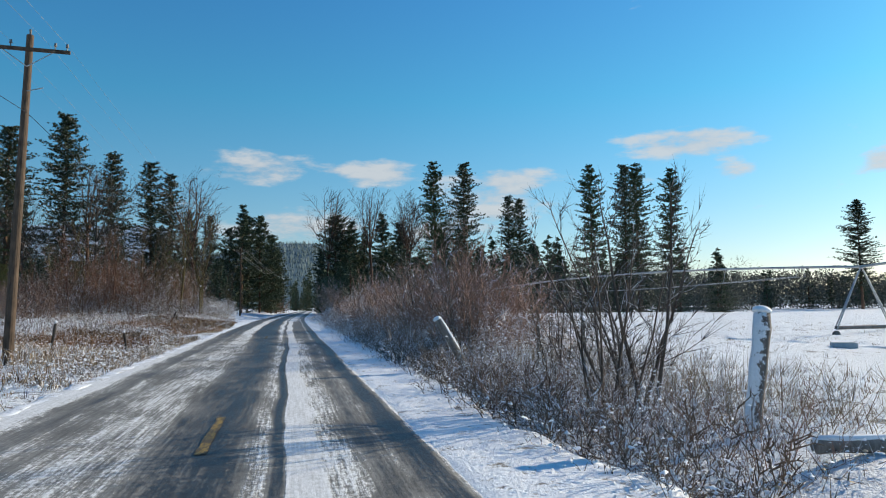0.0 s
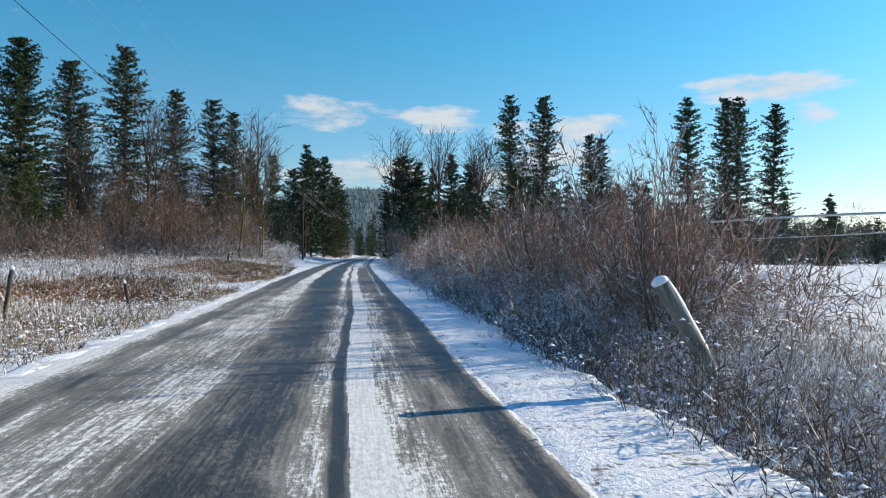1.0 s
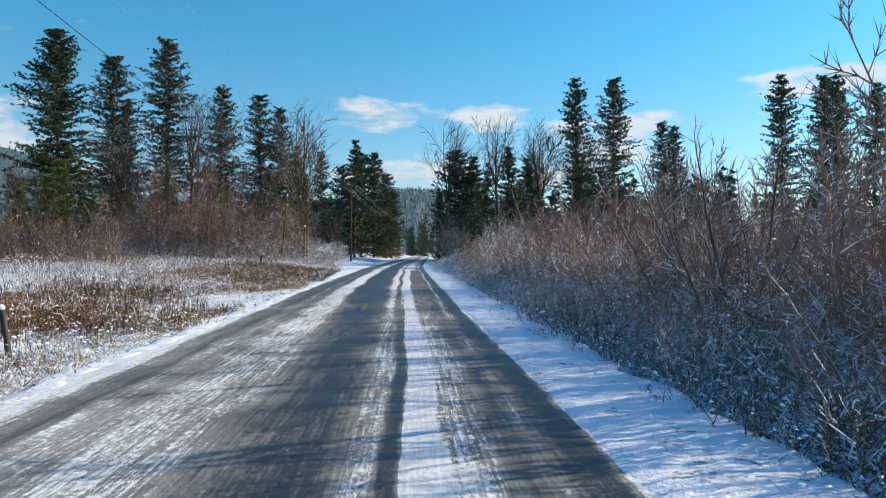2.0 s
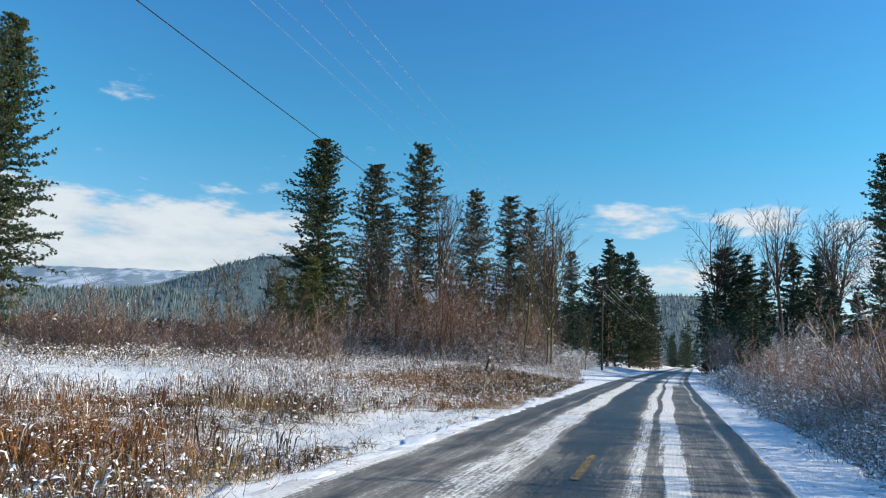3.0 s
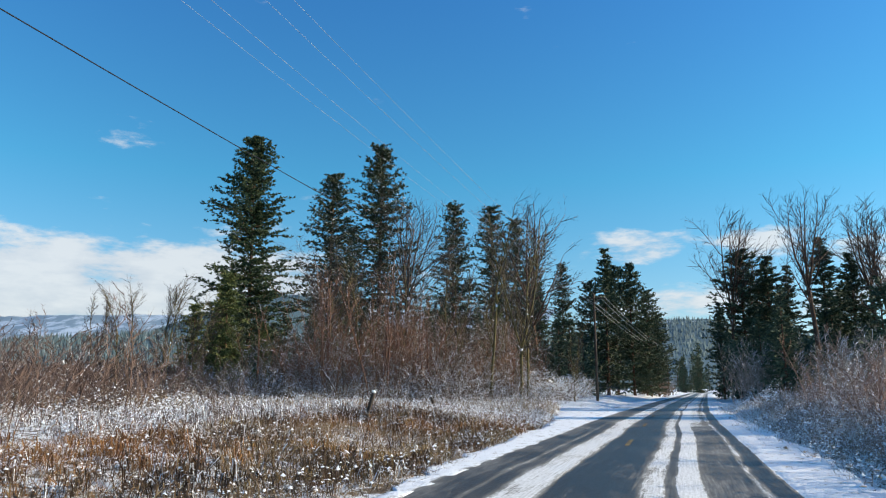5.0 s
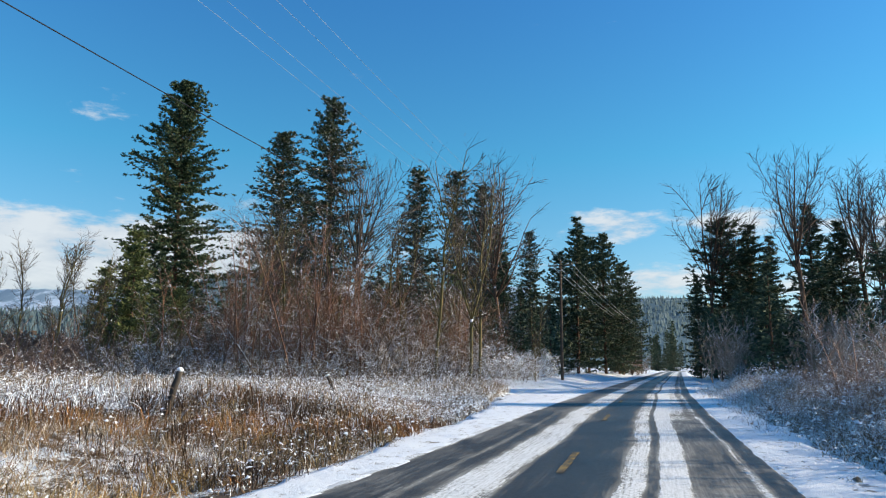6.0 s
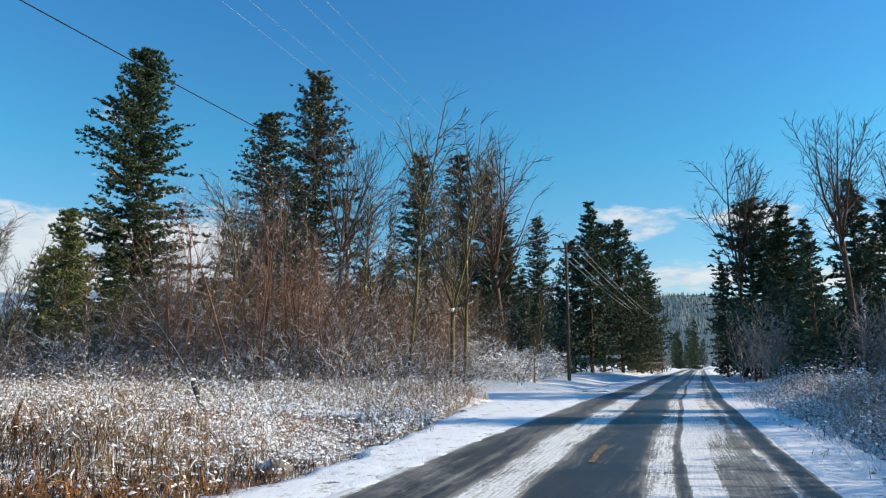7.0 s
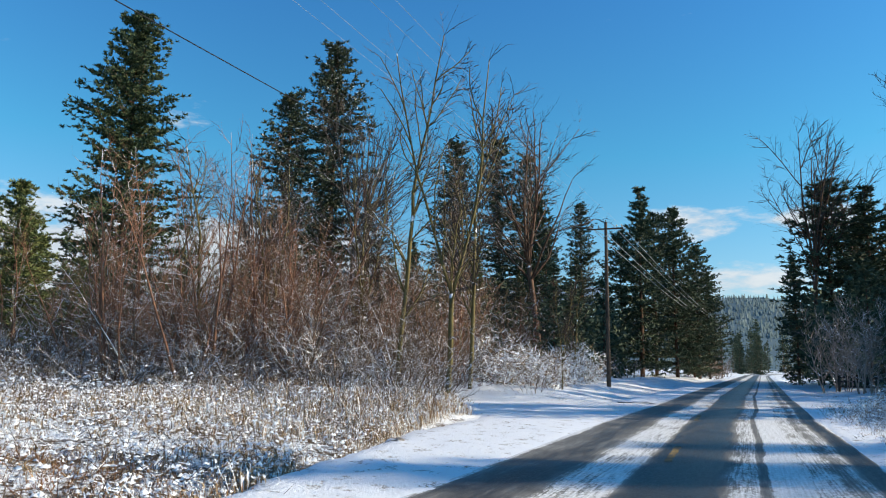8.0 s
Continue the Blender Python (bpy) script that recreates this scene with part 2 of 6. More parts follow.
def road_mat():
    """Asphalt with snow left between the wheel tracks; the lanes run along the object's y."""
    m = Mat("snowy_asphalt", 0.75)
    uv = m.n("ShaderNodeUVMap")
    sep = m.n("ShaderNodeSeparateXYZ")
    m.to(uv.outputs[0], sep.inputs[0])
    X, Y = sep.outputs["X"], sep.outputs["Y"]

    def along(k):
        mp = m.n("ShaderNodeMapping")
        mp.inputs["Scale"].default_value = (1, k, 1)
        m.to(uv.outputs[0], mp.inputs[0])
        return mp.outputs[0]

    def plus(*terms):
        total = None
        for fac, amount in terms:
            term = m.math("MULTIPLY", m.math("SUBTRACT", fac, 0.5), amount)
            total = term if total is None else m.math("ADD", total, term)
        return total
    streak = m.noise(7.0, 6, 0.62, along(0.07), 0.2)
    thin = m.noise(26.0, 4, 0.6, along(0.03), 0.1)
    patch = m.noise(0.9, 6, 0.68, along(0.4), 0.5)
    grit = m.noise(16.0, 5, 0.75, along(0.6))
    grain = m.noise(60.0, 3, 0.7, uv.outputs[0])
    wander = plus((m.noise(0.07, 2, 0.5, along(1.0)), 0.55), (m.noise(0.9, 4, 0.6, along(0.5)), 0.14))
    left_lane = m.math("MULTIPLY", m.step(Y, 15.0, 66.0, 0.45, 0.0), m.step(X, 0.8, 1.3, 1.0, 0.0))
    x = m.math("DIVIDE", m.math("ADD", m.math("SUBTRACT", m.math("ADD", X, wander), left_lane), 4.0), 8.0)

    def lanes(stops):
        return m.ramp(x, [((u + 4.0) / 8.0, (v, v, v)) for u, v in stops])
    # share of snow across the road: slushy at first, then swept to bare wet tracks
    slushy = lanes(((-3.4, 0.85), (-3.05, 0.74), (-2.85, 0.50), (-2.4, 0.26), (-2.25, 0.52), (-1.95, 0.42), (-1.5, 0.54), (-0.7, 0.54), (-0.45, 0.28), (0.2, 0.12), (0.6, 0.28),
                    (0.95, 0.50), (1.3, 0.56), (1.38, 0.10), (1.48, 0.10), (1.54, 0.96), (1.82, 0.90), (1.92, 0.62), (2.25, 0.54), (2.5, 0.26), (2.7, 0.48), (2.95, 0.10), (3.15, 0.10), (3.3, 0.80)))
    swept = lanes(((-3.5, 0.92), (-3.1, 0.78), (-2.95, 0.24), (-2.2, 0.12), (-2.06, 0.42), (-1.96, 0.16), (-1.72, 0.20), (-1.56, 0.62), (-1.0, 0.70), (-0.84, 0.54), (-0.74, 0.10), (0.0, 0.03),
                   (0.5, 0.10), (0.68, 0.22), (0.78, 0.56), (1.0, 0.70), (1.14, 0.62), (1.20, 0.22), (1.32, 0.22), (1.40, 0.90), (1.74, 0.86), (1.84, 0.36), (2.1, 0.24), (2.4, 0.32), (2.66, 0.20), (2.74, 0.56), (2.82, 0.50), (2.9, 0.14), (3.2, 0.12), (3.32, 0.75)))
    crossing = lanes(((-3.5, 0.92), (-3.1, 0.78), (-2.95, 0.30), (-2.2, 0.18), (-1.8, 0.30), (-1.5, 0.66), (-0.75, 0.62), (-0.6, 0.16), (0.3, 0.05), (0.6, 0.14), (0.8, 0.54), (1.16, 0.62), (1.22, 0.30),
                      (1.3, 0.34), (1.38, 0.86), (1.85, 0.82), (1.95, 0.64), (2.3, 0.62), (2.5, 0.42), (2.75, 0.58), (2.92, 0.14), (3.2, 0.12), (3.32, 0.75)))
    dens = m.mix(m.step(Y, 82.0, 94.0), m.mix(m.step(Y, 26.0, 62.0), slushy, swept), crossing)
    s = m.math("ADD", dens, plus((streak, 0.38), (patch, 0.56), (grit, 0.70), (thin, 0.42), (grain, 0.26)))
    snow = m.step(s, 0.47, 0.66)
    slush = m.step(s, 0.06, 0.53)
    asph = m.ramp(grain, [(0.3, (0.018, 0.018, 0.019)), (0.7, (0.052, 0.051, 0.050))])
    wet_grey = m.mix(slush, asph, m.ramp(m.math("ADD", m.math("MULTIPLY", thin, 0.4), m.math("MULTIPLY", patch, 0.6)), [(0.34, (0.13, 0.125, 0.115)), (0.62, (0.30, 0.295, 0.28))]))
    white = m.ramp(m.math("ADD", m.math("MULTIPLY", grit, 0.6), m.math("MULTIPLY", thin, 0.4)), [(0.36, (0.46, 0.46, 0.45)), (0.58, (0.78, 0.785, 0.80))])
    m.color(m.mix(snow, wet_grey, white))
    m.rough(m.math("ADD", m.step(s, 0.06, 0.42, 0.40, 0.82), m.math("MULTIPLY", m.math("SUBTRACT", grit, 0.5), 0.3)))
    m.b.inputs["Specular IOR Level"].default_value = 0.26
    m.bump(m.math("ADD", m.math("MULTIPLY", snow, 0.8), m.math("ADD", m.math("MULTIPLY", grit, 0.5), m.math("MULTIPLY", grain, 0.2))), 0.55, 0.03)
    return m.m


def plain_mat(name, dark, light, scale=8.0, rough=0.6, metal=0.0):
    m = Mat(name, rough, metal)
    n = m.noise(scale, 5, 0.6)
    m.color(m.ramp(n, [(0.3, dark), (0.7, light)]))
    m.bump(n, 0.25, 0.01)
    return m.m


def worn_yellow_mat():
    """Yellow paint worn through to asphalt, under patches of slush."""
    m = Mat("worn_yellow_paint", 0.7)
    wear = m.noise(9.0, 6, 0.75, m.coord("Object", (1, 0.35, 1)))
    grain = m.noise(60.0, 3, 0.7)
    paint = m.ramp(grain, [(0.3, (0.24, 0.15, 0.03)), (0.7, (0.42, 0.28, 0.07))])
    c = m.mix(m.step(wear, 0.44, 0.62, 0.1, 0.8), (0.05, 0.048, 0.042), paint)
    m.color(m.mix(m.step(wear, 0.62, 0.70), c, (0.30, 0.28, 0.25)))
    m.bump(wear, 0.3, 0.01)
    return m.m


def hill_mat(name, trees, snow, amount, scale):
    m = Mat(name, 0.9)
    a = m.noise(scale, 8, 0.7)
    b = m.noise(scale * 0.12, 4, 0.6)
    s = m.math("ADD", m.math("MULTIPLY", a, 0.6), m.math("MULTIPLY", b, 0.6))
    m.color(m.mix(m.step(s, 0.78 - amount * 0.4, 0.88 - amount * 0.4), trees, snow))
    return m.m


M = {
    "ground": snow_ground_mat(), "shoulder": shoulder_mat(), "road": road_mat(),
    "snow": plain_mat("snow", (0.76, 0.79, 0.84), (0.86, 0.87, 0.89), 5.0, 0.6),
    "pine_bark": wood_mat("pine_bark", (0.045, 0.028, 0.020), (0.17, 0.095, 0.06), 0.1),
    "grey_bark": wood_mat("grey_bark", (0.035, 0.03, 0.026), (0.12, 0.10, 0.085), 0.3),
    "moss_bark": wood_mat("mossy_bark", (0.045, 0.038, 0.018), (0.19, 0.15, 0.055), 0.25),
    "twig_grey": wood_mat("grey_twig", (0.045, 0.036, 0.03), (0.15, 0.12, 0.10), 0.6, 6, 0.35),
    "twig_red": wood_mat("reddish_twig", (0.095, 0.046, 0.030), (0.30, 0.155, 0.095), 0.72, 6, 0.42),
    "twig_rose": wood_mat("frosted_red_twig", (0.15, 0.085, 0.065), (0.40, 0.26, 0.20), 0.62, 6, 0.30),
    "twig_pale": wood_mat("pale_frosted_twig", (0.14, 0.11, 0.092), (0.42, 0.35, 0.30), 0.85, 6, 0.20),
    "twig_limb": wood_mat("snow_limbed_twig", (0.060, 0.042, 0.031), (0.21, 0.145, 0.10), 0.95, 6, 0.22),
    "twig_field": wood_mat("field_twig", (0.065, 0.044, 0.037), (0.22, 0.145, 0.115), 0.40, 6, 0.30),
    "twig_brown": wood_mat("brown_twig", (0.075, 0.044, 0.028), (0.29, 0.175, 0.10), 0.75, 6, 0.42),
    "twig_frost": wood_mat("frosted_twig", (0.11, 0.075, 0.062), (0.36, 0.27, 0.22), 0.78, 6, 0.25),
    "twig_dark": wood_mat("dark_twig", (0.035, 0.026, 0.022), (0.11, 0.085, 0.07), 0.12, 6, 0.4),
    "twig_snowy": wood_mat("snowy_twig", (0.06, 0.042, 0.032), (0.18, 0.13, 0.095), 0.72, 6, 0.25),
    "leaf_litter": island_mat("snowy_weeds", [(0.0, (0.12, 0.065, 0.035)), (0.4, (0.26, 0.17, 0.095)), (0.8, (0.42, 0.32, 0.20)), (1.0, (0.52, 0.43, 0.30))], 0.8, big=0.35, snow=0.25),
    "snow_weeds": island_mat("snow_laden_weeds", [(0.0, (0.09, 0.045, 0.025)), (0.5, (0.24, 0.16, 0.09)), (1.0, (0.40, 0.33, 0.23))], 0.8, big=0.3, snow=0.62),
    "frost_brush": island_mat("frosted_brush", [(0.0, (0.06, 0.038, 0.032)), (0.5, (0.15, 0.10, 0.085)), (1.0, (0.30, 0.23, 0.18))], 0.8, big=0.3, snow=0.48),
    "hedge_fill": island_mat("hedge_twigs", [(0.0, (0.12, 0.075, 0.058)), (0.5, (0.28, 0.19, 0.145)), (1.0, (0.44, 0.32, 0.26))], 0.85, big=0.3, snow=0.32),
    "thick_brush": island_mat("thicket_twigs", [(0.0, (0.055, 0.030, 0.021)), (0.5, (0.15, 0.088, 0.058)), (1.0, (0.30, 0.19, 0.125))], 0.85, big=0.3, snow=0.16),
    "dead_weeds": island_mat("dead_weeds", [(0.0, (0.022, 0.013, 0.009)), (0.4, (0.06, 0.036, 0.022)), (0.72, (0.15, 0.10, 0.055)), (1.0, (0.38, 0.28, 0.12))], 0.85, big=0.55, snow=0.05),
    "cap_weeds": island_mat("snow_capped_weeds", [(0.0, (0.20, 0.13, 0.075)), (1.0, (0.50, 0.40, 0.27))], 0.75, snow=0.72),
    "brush_far": island_mat("far_brush", [(0.0, (0.07, 0.045, 0.035)), (0.7, (0.16, 0.11, 0.085)), (1.0, (0.24, 0.18, 0.15))], 0.9, snow=0.06),
    # belt colours lightened to stand in for haze over the field
    "belt": island_mat("hazy_far_belt", [(0.0, (0.09, 0.09, 0.075)), (0.6, (0.15, 0.145, 0.115)), (1.0, (0.23, 0.21, 0.17))], 0.9),
    # pale bluish needles: distance haze is mixed into the base colour
    "far_woods": island_mat("hazy_far_needles", [(0.0, (0.065, 0.105, 0.12)), (0.7, (0.10, 0.15, 0.17)), (1.0, (0.16, 0.215, 0.24))], 0.9),
    "needles": island_mat("pine_needles", [(0.0, (0.022, 0.042, 0.026)), (0.5, (0.046, 0.074, 0.036)), (1.0, (0.105, 0.125, 0.050))], 0.8),
    "needles_dark": island_mat("fir_needles", [(0.0, (0.034, 0.054, 0.037)), (0.6, (0.066, 0.094, 0.054)), (1.0, (0.135, 0.155, 0.088))], 0.8),
    "needles_frost": island_mat("frosted_needles", [(0.0, (0.026, 0.042, 0.026)), (1.0, (0.085, 0.10, 0.055))], 0.8, snow=0.05),
    # young pine: the yellow-green of sun on it is put into the colour
    "needles_young_lit": island_mat("sunlit_young_needles", [(0.0, (0.045, 0.065, 0.025)), (0.5, (0.095, 0.12, 0.04)), (1.0, (0.19, 0.20, 0.07))], 0.8),
    "grass": island_mat("dry_grass", [(0.0, (0.09, 0.048, 0.028)), (0.30, (0.19, 0.115, 0.06)), (0.55, (0.28, 0.19, 0.11)), (0.8, (0.34, 0.27, 0.17)), (1.0, (0.45, 0.38, 0.27))], 0.8, big=0.6, snow=0.16),
    "grass_rust": island_mat("rusty_grass", [(0.0, (0.045, 0.021, 0.012)), (0.4, (0.14, 0.062, 0.024)), (0.75, (0.30, 0.145, 0.046)), (1.0, (0.47, 0.28, 0.10))], 0.8, big=0.4, snow=0.04),
    "grass_straw": island_mat("golden_straw", [(0.0, (0.16, 0.085, 0.025)), (0.5, (0.36, 0.22, 0.07)), (1.0, (0.52, 0.38, 0.16))], 0.8, snow=0.05),
    "grass_pale": island_mat("pale_grass", [(0.0, (0.14, 0.085, 0.055)), (0.5, (0.28, 0.21, 0.14)), (1.0, (0.46, 0.39, 0.29))], 0.8, big=0.3, snow=0.30),
    "pole": wood_mat("pole_wood", (0.04, 0.028, 0.02), (0.14, 0.098, 0.07), 0.0, 8),
    "post": wood_mat("grey_post_wood", (0.09, 0.08, 0.07), (0.30, 0.27, 0.24), 0.0, 12),
    "snowy_post": snowy_post_mat(),
    "trough": plain_mat("galvanized_trough", (0.24, 0.28, 0.31), (0.38, 0.43, 0.46), 5, 0.5),
    "steel": plain_mat("galvanized_steel", (0.35, 0.36, 0.37), (0.55, 0.55, 0.54), 4, 0.45, 0.7),
    "cable": plain_mat("cable_black", (0.008, 0.009, 0.012), (0.014, 0.015, 0.02), 10, 0.95),
    "wire": plain_mat("bare_wire", (0.26, 0.27, 0.28), (0.36, 0.37, 0.38), 10, 0.6, 0.2),
    "glass_ins": plain_mat("insulator_glaze", (0.12, 0.10, 0.09), (0.2, 0.17, 0.15), 10, 0.3),
    "yellow": worn_yellow_mat(),
    "red_wall": plain_mat("red_boards", (0.22, 0.05, 0.035), (0.32, 0.08, 0.05), 6, 0.8),
    "tarp": plain_mat("blue_grey_roof", (0.30, 0.40, 0.52), (0.5, 0.58, 0.66), 2, 0.6),
    "dark_rail": wood_mat("dark_rail_wood", (0.03, 0.025, 0.022), (0.09, 0.075, 0.065), 0.5, 8, 0.5),
    # both hill colours are shifted to blue to carry distance haze
    "hill": hill_mat("hazy_forested_hill", (0.09, 0.145, 0.17), (0.28, 0.35, 0.41), 0.22, 0.02),
    "hill_snow": hill_mat("hazy_snowy_hill", (0.22, 0.30, 0.37), (0.52, 0.60, 0.70), 0.5, 0.012),
    "rock": wood_mat("roadside_rock", (0.07, 0.065, 0.06), (0.22, 0.20, 0.18), 0.5, 8, 0.3),
}


# ---- geometry helpers ----
def mesh_from(name, verts, faces_by_size, mat, smooth=False):
    """A mesh from vertex rows and arrays of faces of one size each."""
    me = bpy.data.meshes.new(name)
    verts = np.asarray(verts, dtype=np.float32)
    faces_by_size = [np.asarray(f, dtype=np.int32) for f in faces_by_size if len(f)]
    nl = sum(f.size for f in faces_by_size)
    nf = sum(len(f) for f in faces_by_size)
    me.vertices.add(len(verts))
    me.vertices.foreach_set("co", verts.ravel())
    me.loops.add(nl)
    me.loops.foreach_set("vertex_index", np.concatenate([f.ravel() for f in faces_by_size]))
    me.polygons.add(nf)
    sizes = np.concatenate([np.full(len(f), f.shape[1], dtype=np.int32) for f in faces_by_size])
    starts = np.concatenate([[0], np.cumsum(sizes)[:-1]]).astype(np.int32)
    me.polygons.foreach_set("loop_start", starts)
    if smooth:
        me.polygons.foreach_set("use_smooth", np.ones(nf, dtype=bool))
    me.update(calc_edges=True)
    me.materials.append(mat)
    return me


def thing(name, label, category, group="", kind=""):
    e = new(name)
    e.empty_display_size = 0.3
    return tagged(e, label, category, group, kind)


def mpart(name, me, parent, label=""):
    ob = new(name, me)
    ob.parent = parent
    if label:
        ob["label"] = label
    return ob


def part(name, bm, mat, parent, label=""):
    me = bpy.data.meshes.new(name)
    bm.normal_update()
    bm.to_mesh(me)
    bm.free()
    me.materials.append(mat)
    return mpart(name, me, parent, label)


def tubes(P0, P1, R0, R1, sides=3):
    """Tapered prisms between rows of points."""
    P0, P1 = np.asarray(P0, float), np.asarray(P1, float)
    R0, R1 = np.asarray(R0, float), np.asarray(R1, float)
    d = P1 - P0
    d /= np.maximum(np.linalg.norm(d, axis=1), 1e-9)[:, None]
    ref = np.where(np.abs(d[:, 2:3]) < 0.9, np.array([[0, 0, 1.0]]), np.array([[1.0, 0, 0]]))
    u = np.cross(d, ref)
    u /= np.maximum(np.linalg.norm(u, axis=1), 1e-9)[:, None]
    w = np.cross(d, u)
    n = len(P0)
    V = np.empty((n, 2 * sides, 3))
    for k in range(sides):
        a = 2 * math.pi * k / sides
        o = math.cos(a) * u + math.sin(a) * w
        V[:, k] = P0 + o * R0[:, None]
        V[:, sides + k] = P1 + o * R1[:, None]
    base = (np.arange(n) * 2 * sides)[:, None]
    F = np.concatenate([base + np.array([[k, (k + 1) % sides, sides + (k + 1) % sides, sides + k]]) for k in range(sides)])
    return V.reshape(-1, 3), F


def slivers(P0, P1, R0):
    """The thin ends of twigs: one sliver each."""
    P0, P1, R0 = np.asarray(P0, float), np.asarray(P1, float), np.asarray(R0, float)
    d = P1 - P0
    s = np.cross(d, np.roll(d, 1, axis=1) + 0.31)
    s /= np.maximum(np.linalg.norm(s, axis=1), 1e-9)[:, None]
    V = np.stack([P0 + s * R0[:, None], P0 - s * R0[:, None], P1], 1)
    return V.reshape(-1, 3), np.arange(len(P0) * 3).reshape(-1, 3)


def ribbons(P0, P1, R0, R1):
    """Thin side twigs: one narrow strip each."""
    if not len(P0):
        return np.zeros((0, 3)), np.zeros((0, 4), dtype=int)
    P0, P1, R0, R1 = np.asarray(P0, float), np.asarray(P1, float), np.asarray(R0, float), np.asarray(R1, float)
    d = P1 - P0
    s = np.cross(d, np.roll(d, 1, axis=1) + 0.27)
    s /= np.maximum(np.linalg.norm(s, axis=1), 1e-9)[:, None]
    V = np.stack([P0 + s * R0[:, None], P0 - s * R0[:, None], P1 - s * R1[:, None], P1 + s * R1[:, None]], 1)
    return V.reshape(-1, 3), np.arange(len(P0) * 4).reshape(-1, 4)


def pipe(points, radii, sides=8):
    """One continuous tapered tube along a line of points, closed at both ends."""
    P = np.asarray(points, float)
    R = np.asarray(radii, float)
    n = len(P)
    t = np.gradient(P, axis=0)
    t /= np.linalg.norm(t, axis=1)[:, None]
    ref = np.array([0, 0, 1.0]) if abs(t[:, 2]).mean() < 0.8 else np.array([1.0, 0, 0])
    u = np.cross(t, ref)
    u /= np.linalg.norm(u, axis=1)[:, None]
    w = np.cross(t, u)
    a = np.arange(sides) * 2 * math.pi / sides
    V = P[:, None] + R[:, None, None] * (np.cos(a)[None, :, None] * u[:, None] + np.sin(a)[None, :, None] * w[:, None])
    F = []
    for i in range(n - 1):
        for k in range(sides):
            F.append((i * sides + k, i * sides + (k + 1) % sides, (i + 1) * sides + (k + 1) % sides, (i + 1) * sides + k))
    V = V.reshape(-1, 3)
    V = np.vstack([V, P[0], P[-1]])
    c0, c1 = n * sides, n * sides + 1
    T = [(c0, (k + 1) % sides, k) for k in range(sides)] + [(c1, (n - 1) * sides + k, (n - 1) * sides + (k + 1) % sides) for k in range(sides)]
    return V, [np.array(F), np.array(T)]


def blades(C, D, L, W, rng):
    """Narrow triangles from rows of root points along directions."""
    n = len(C)
    side = np.cross(D, rng.normal(size=(n, 3)))
    side /= np.maximum(np.linalg.norm(side, axis=1), 1e-9)[:, None]
    V = np.empty((n, 3, 3))
    V[:, 0] = C + side * (W * 0.5)[:, None]
    V[:, 1] = C - side * (W * 0.5)[:, None]
    V[:, 2] = C + D * L[:, None]
    return V.reshape(-1, 3), np.arange(n * 3).reshape(-1, 3)


def box_bm(sx, sy, sz, m=None, bevel=0.0):
    bm = bmesh.new()
    bmesh.ops.create_cube(bm, size=1.0)
    bmesh.ops.scale(bm, vec=(sx, sy, sz), verts=bm.verts)
    if bevel:
        bmesh.ops.bevel(bm, geom=bm.edges[:], offset=bevel, segments=2, affect="EDGES")
    if m is not None:
        bmesh.ops.transform(bm, matrix=m, verts=bm.verts)
    return bm


def rod_bm(p0, p1, r0, r1=None, sides=10):
    p0, p1 = Vector(p0), Vector(p1)
    bm = bmesh.new()
    d = p1 - p0
    bmesh.ops.create_cone(bm, cap_ends=True, segments=sides, radius1=r0, radius2=r0 if r1 is None else r1, depth=d.length)
    bmesh.ops.transform(bm, matrix=Matrix.Translation((p0 + p1) / 2) @ d.to_track_quat("Z", "Y").to_matrix().to_4x4(), verts=bm.verts)
    return bm


# ---- ground ----
def fnoise(x, y, s, seed=0.0):
    """Smooth cheap noise for arrays."""
    return (np.sin(x * s + 1.7 * np.sin(y * s * 0.83 + seed)) + np.sin(y * s * 1.13 + 1.9 * np.sin(x * s * 0.71 + seed * 1.3 + 2.0)) + np.sin((x + y) * s * 0.61 + seed * 2.1)) / 3


def road_x(y):
    """The road's middle line."""
    y = np.asarray(y, float)
    return 0.039 * 14.0 * np.logaddexp(0.0, (y - 102.0) / 14.0) + 0.0016 * np.maximum(y - 300.0, 0.0) ** 1.8


def smooth(v, a, b):
    t = np.clip((v - a) / (b - a), 0, 1)
    return t * t * (3 - 2 * t)


def side_road(x, y):
    """1 on the side roads that meet the road, 0 off them."""
    left = smooth(x, -60, -58) * (1 - smooth(x, -4, -2)) * smooth(y, 106, 109) * (1 - smooth(y, 119, 122))
    right = (1 - smooth(x, 60, 62)) * smooth(x, 2, 4) * smooth(y, 122, 124) * (1 - smooth(y, 138, 140))
    return np.maximum(left, right)


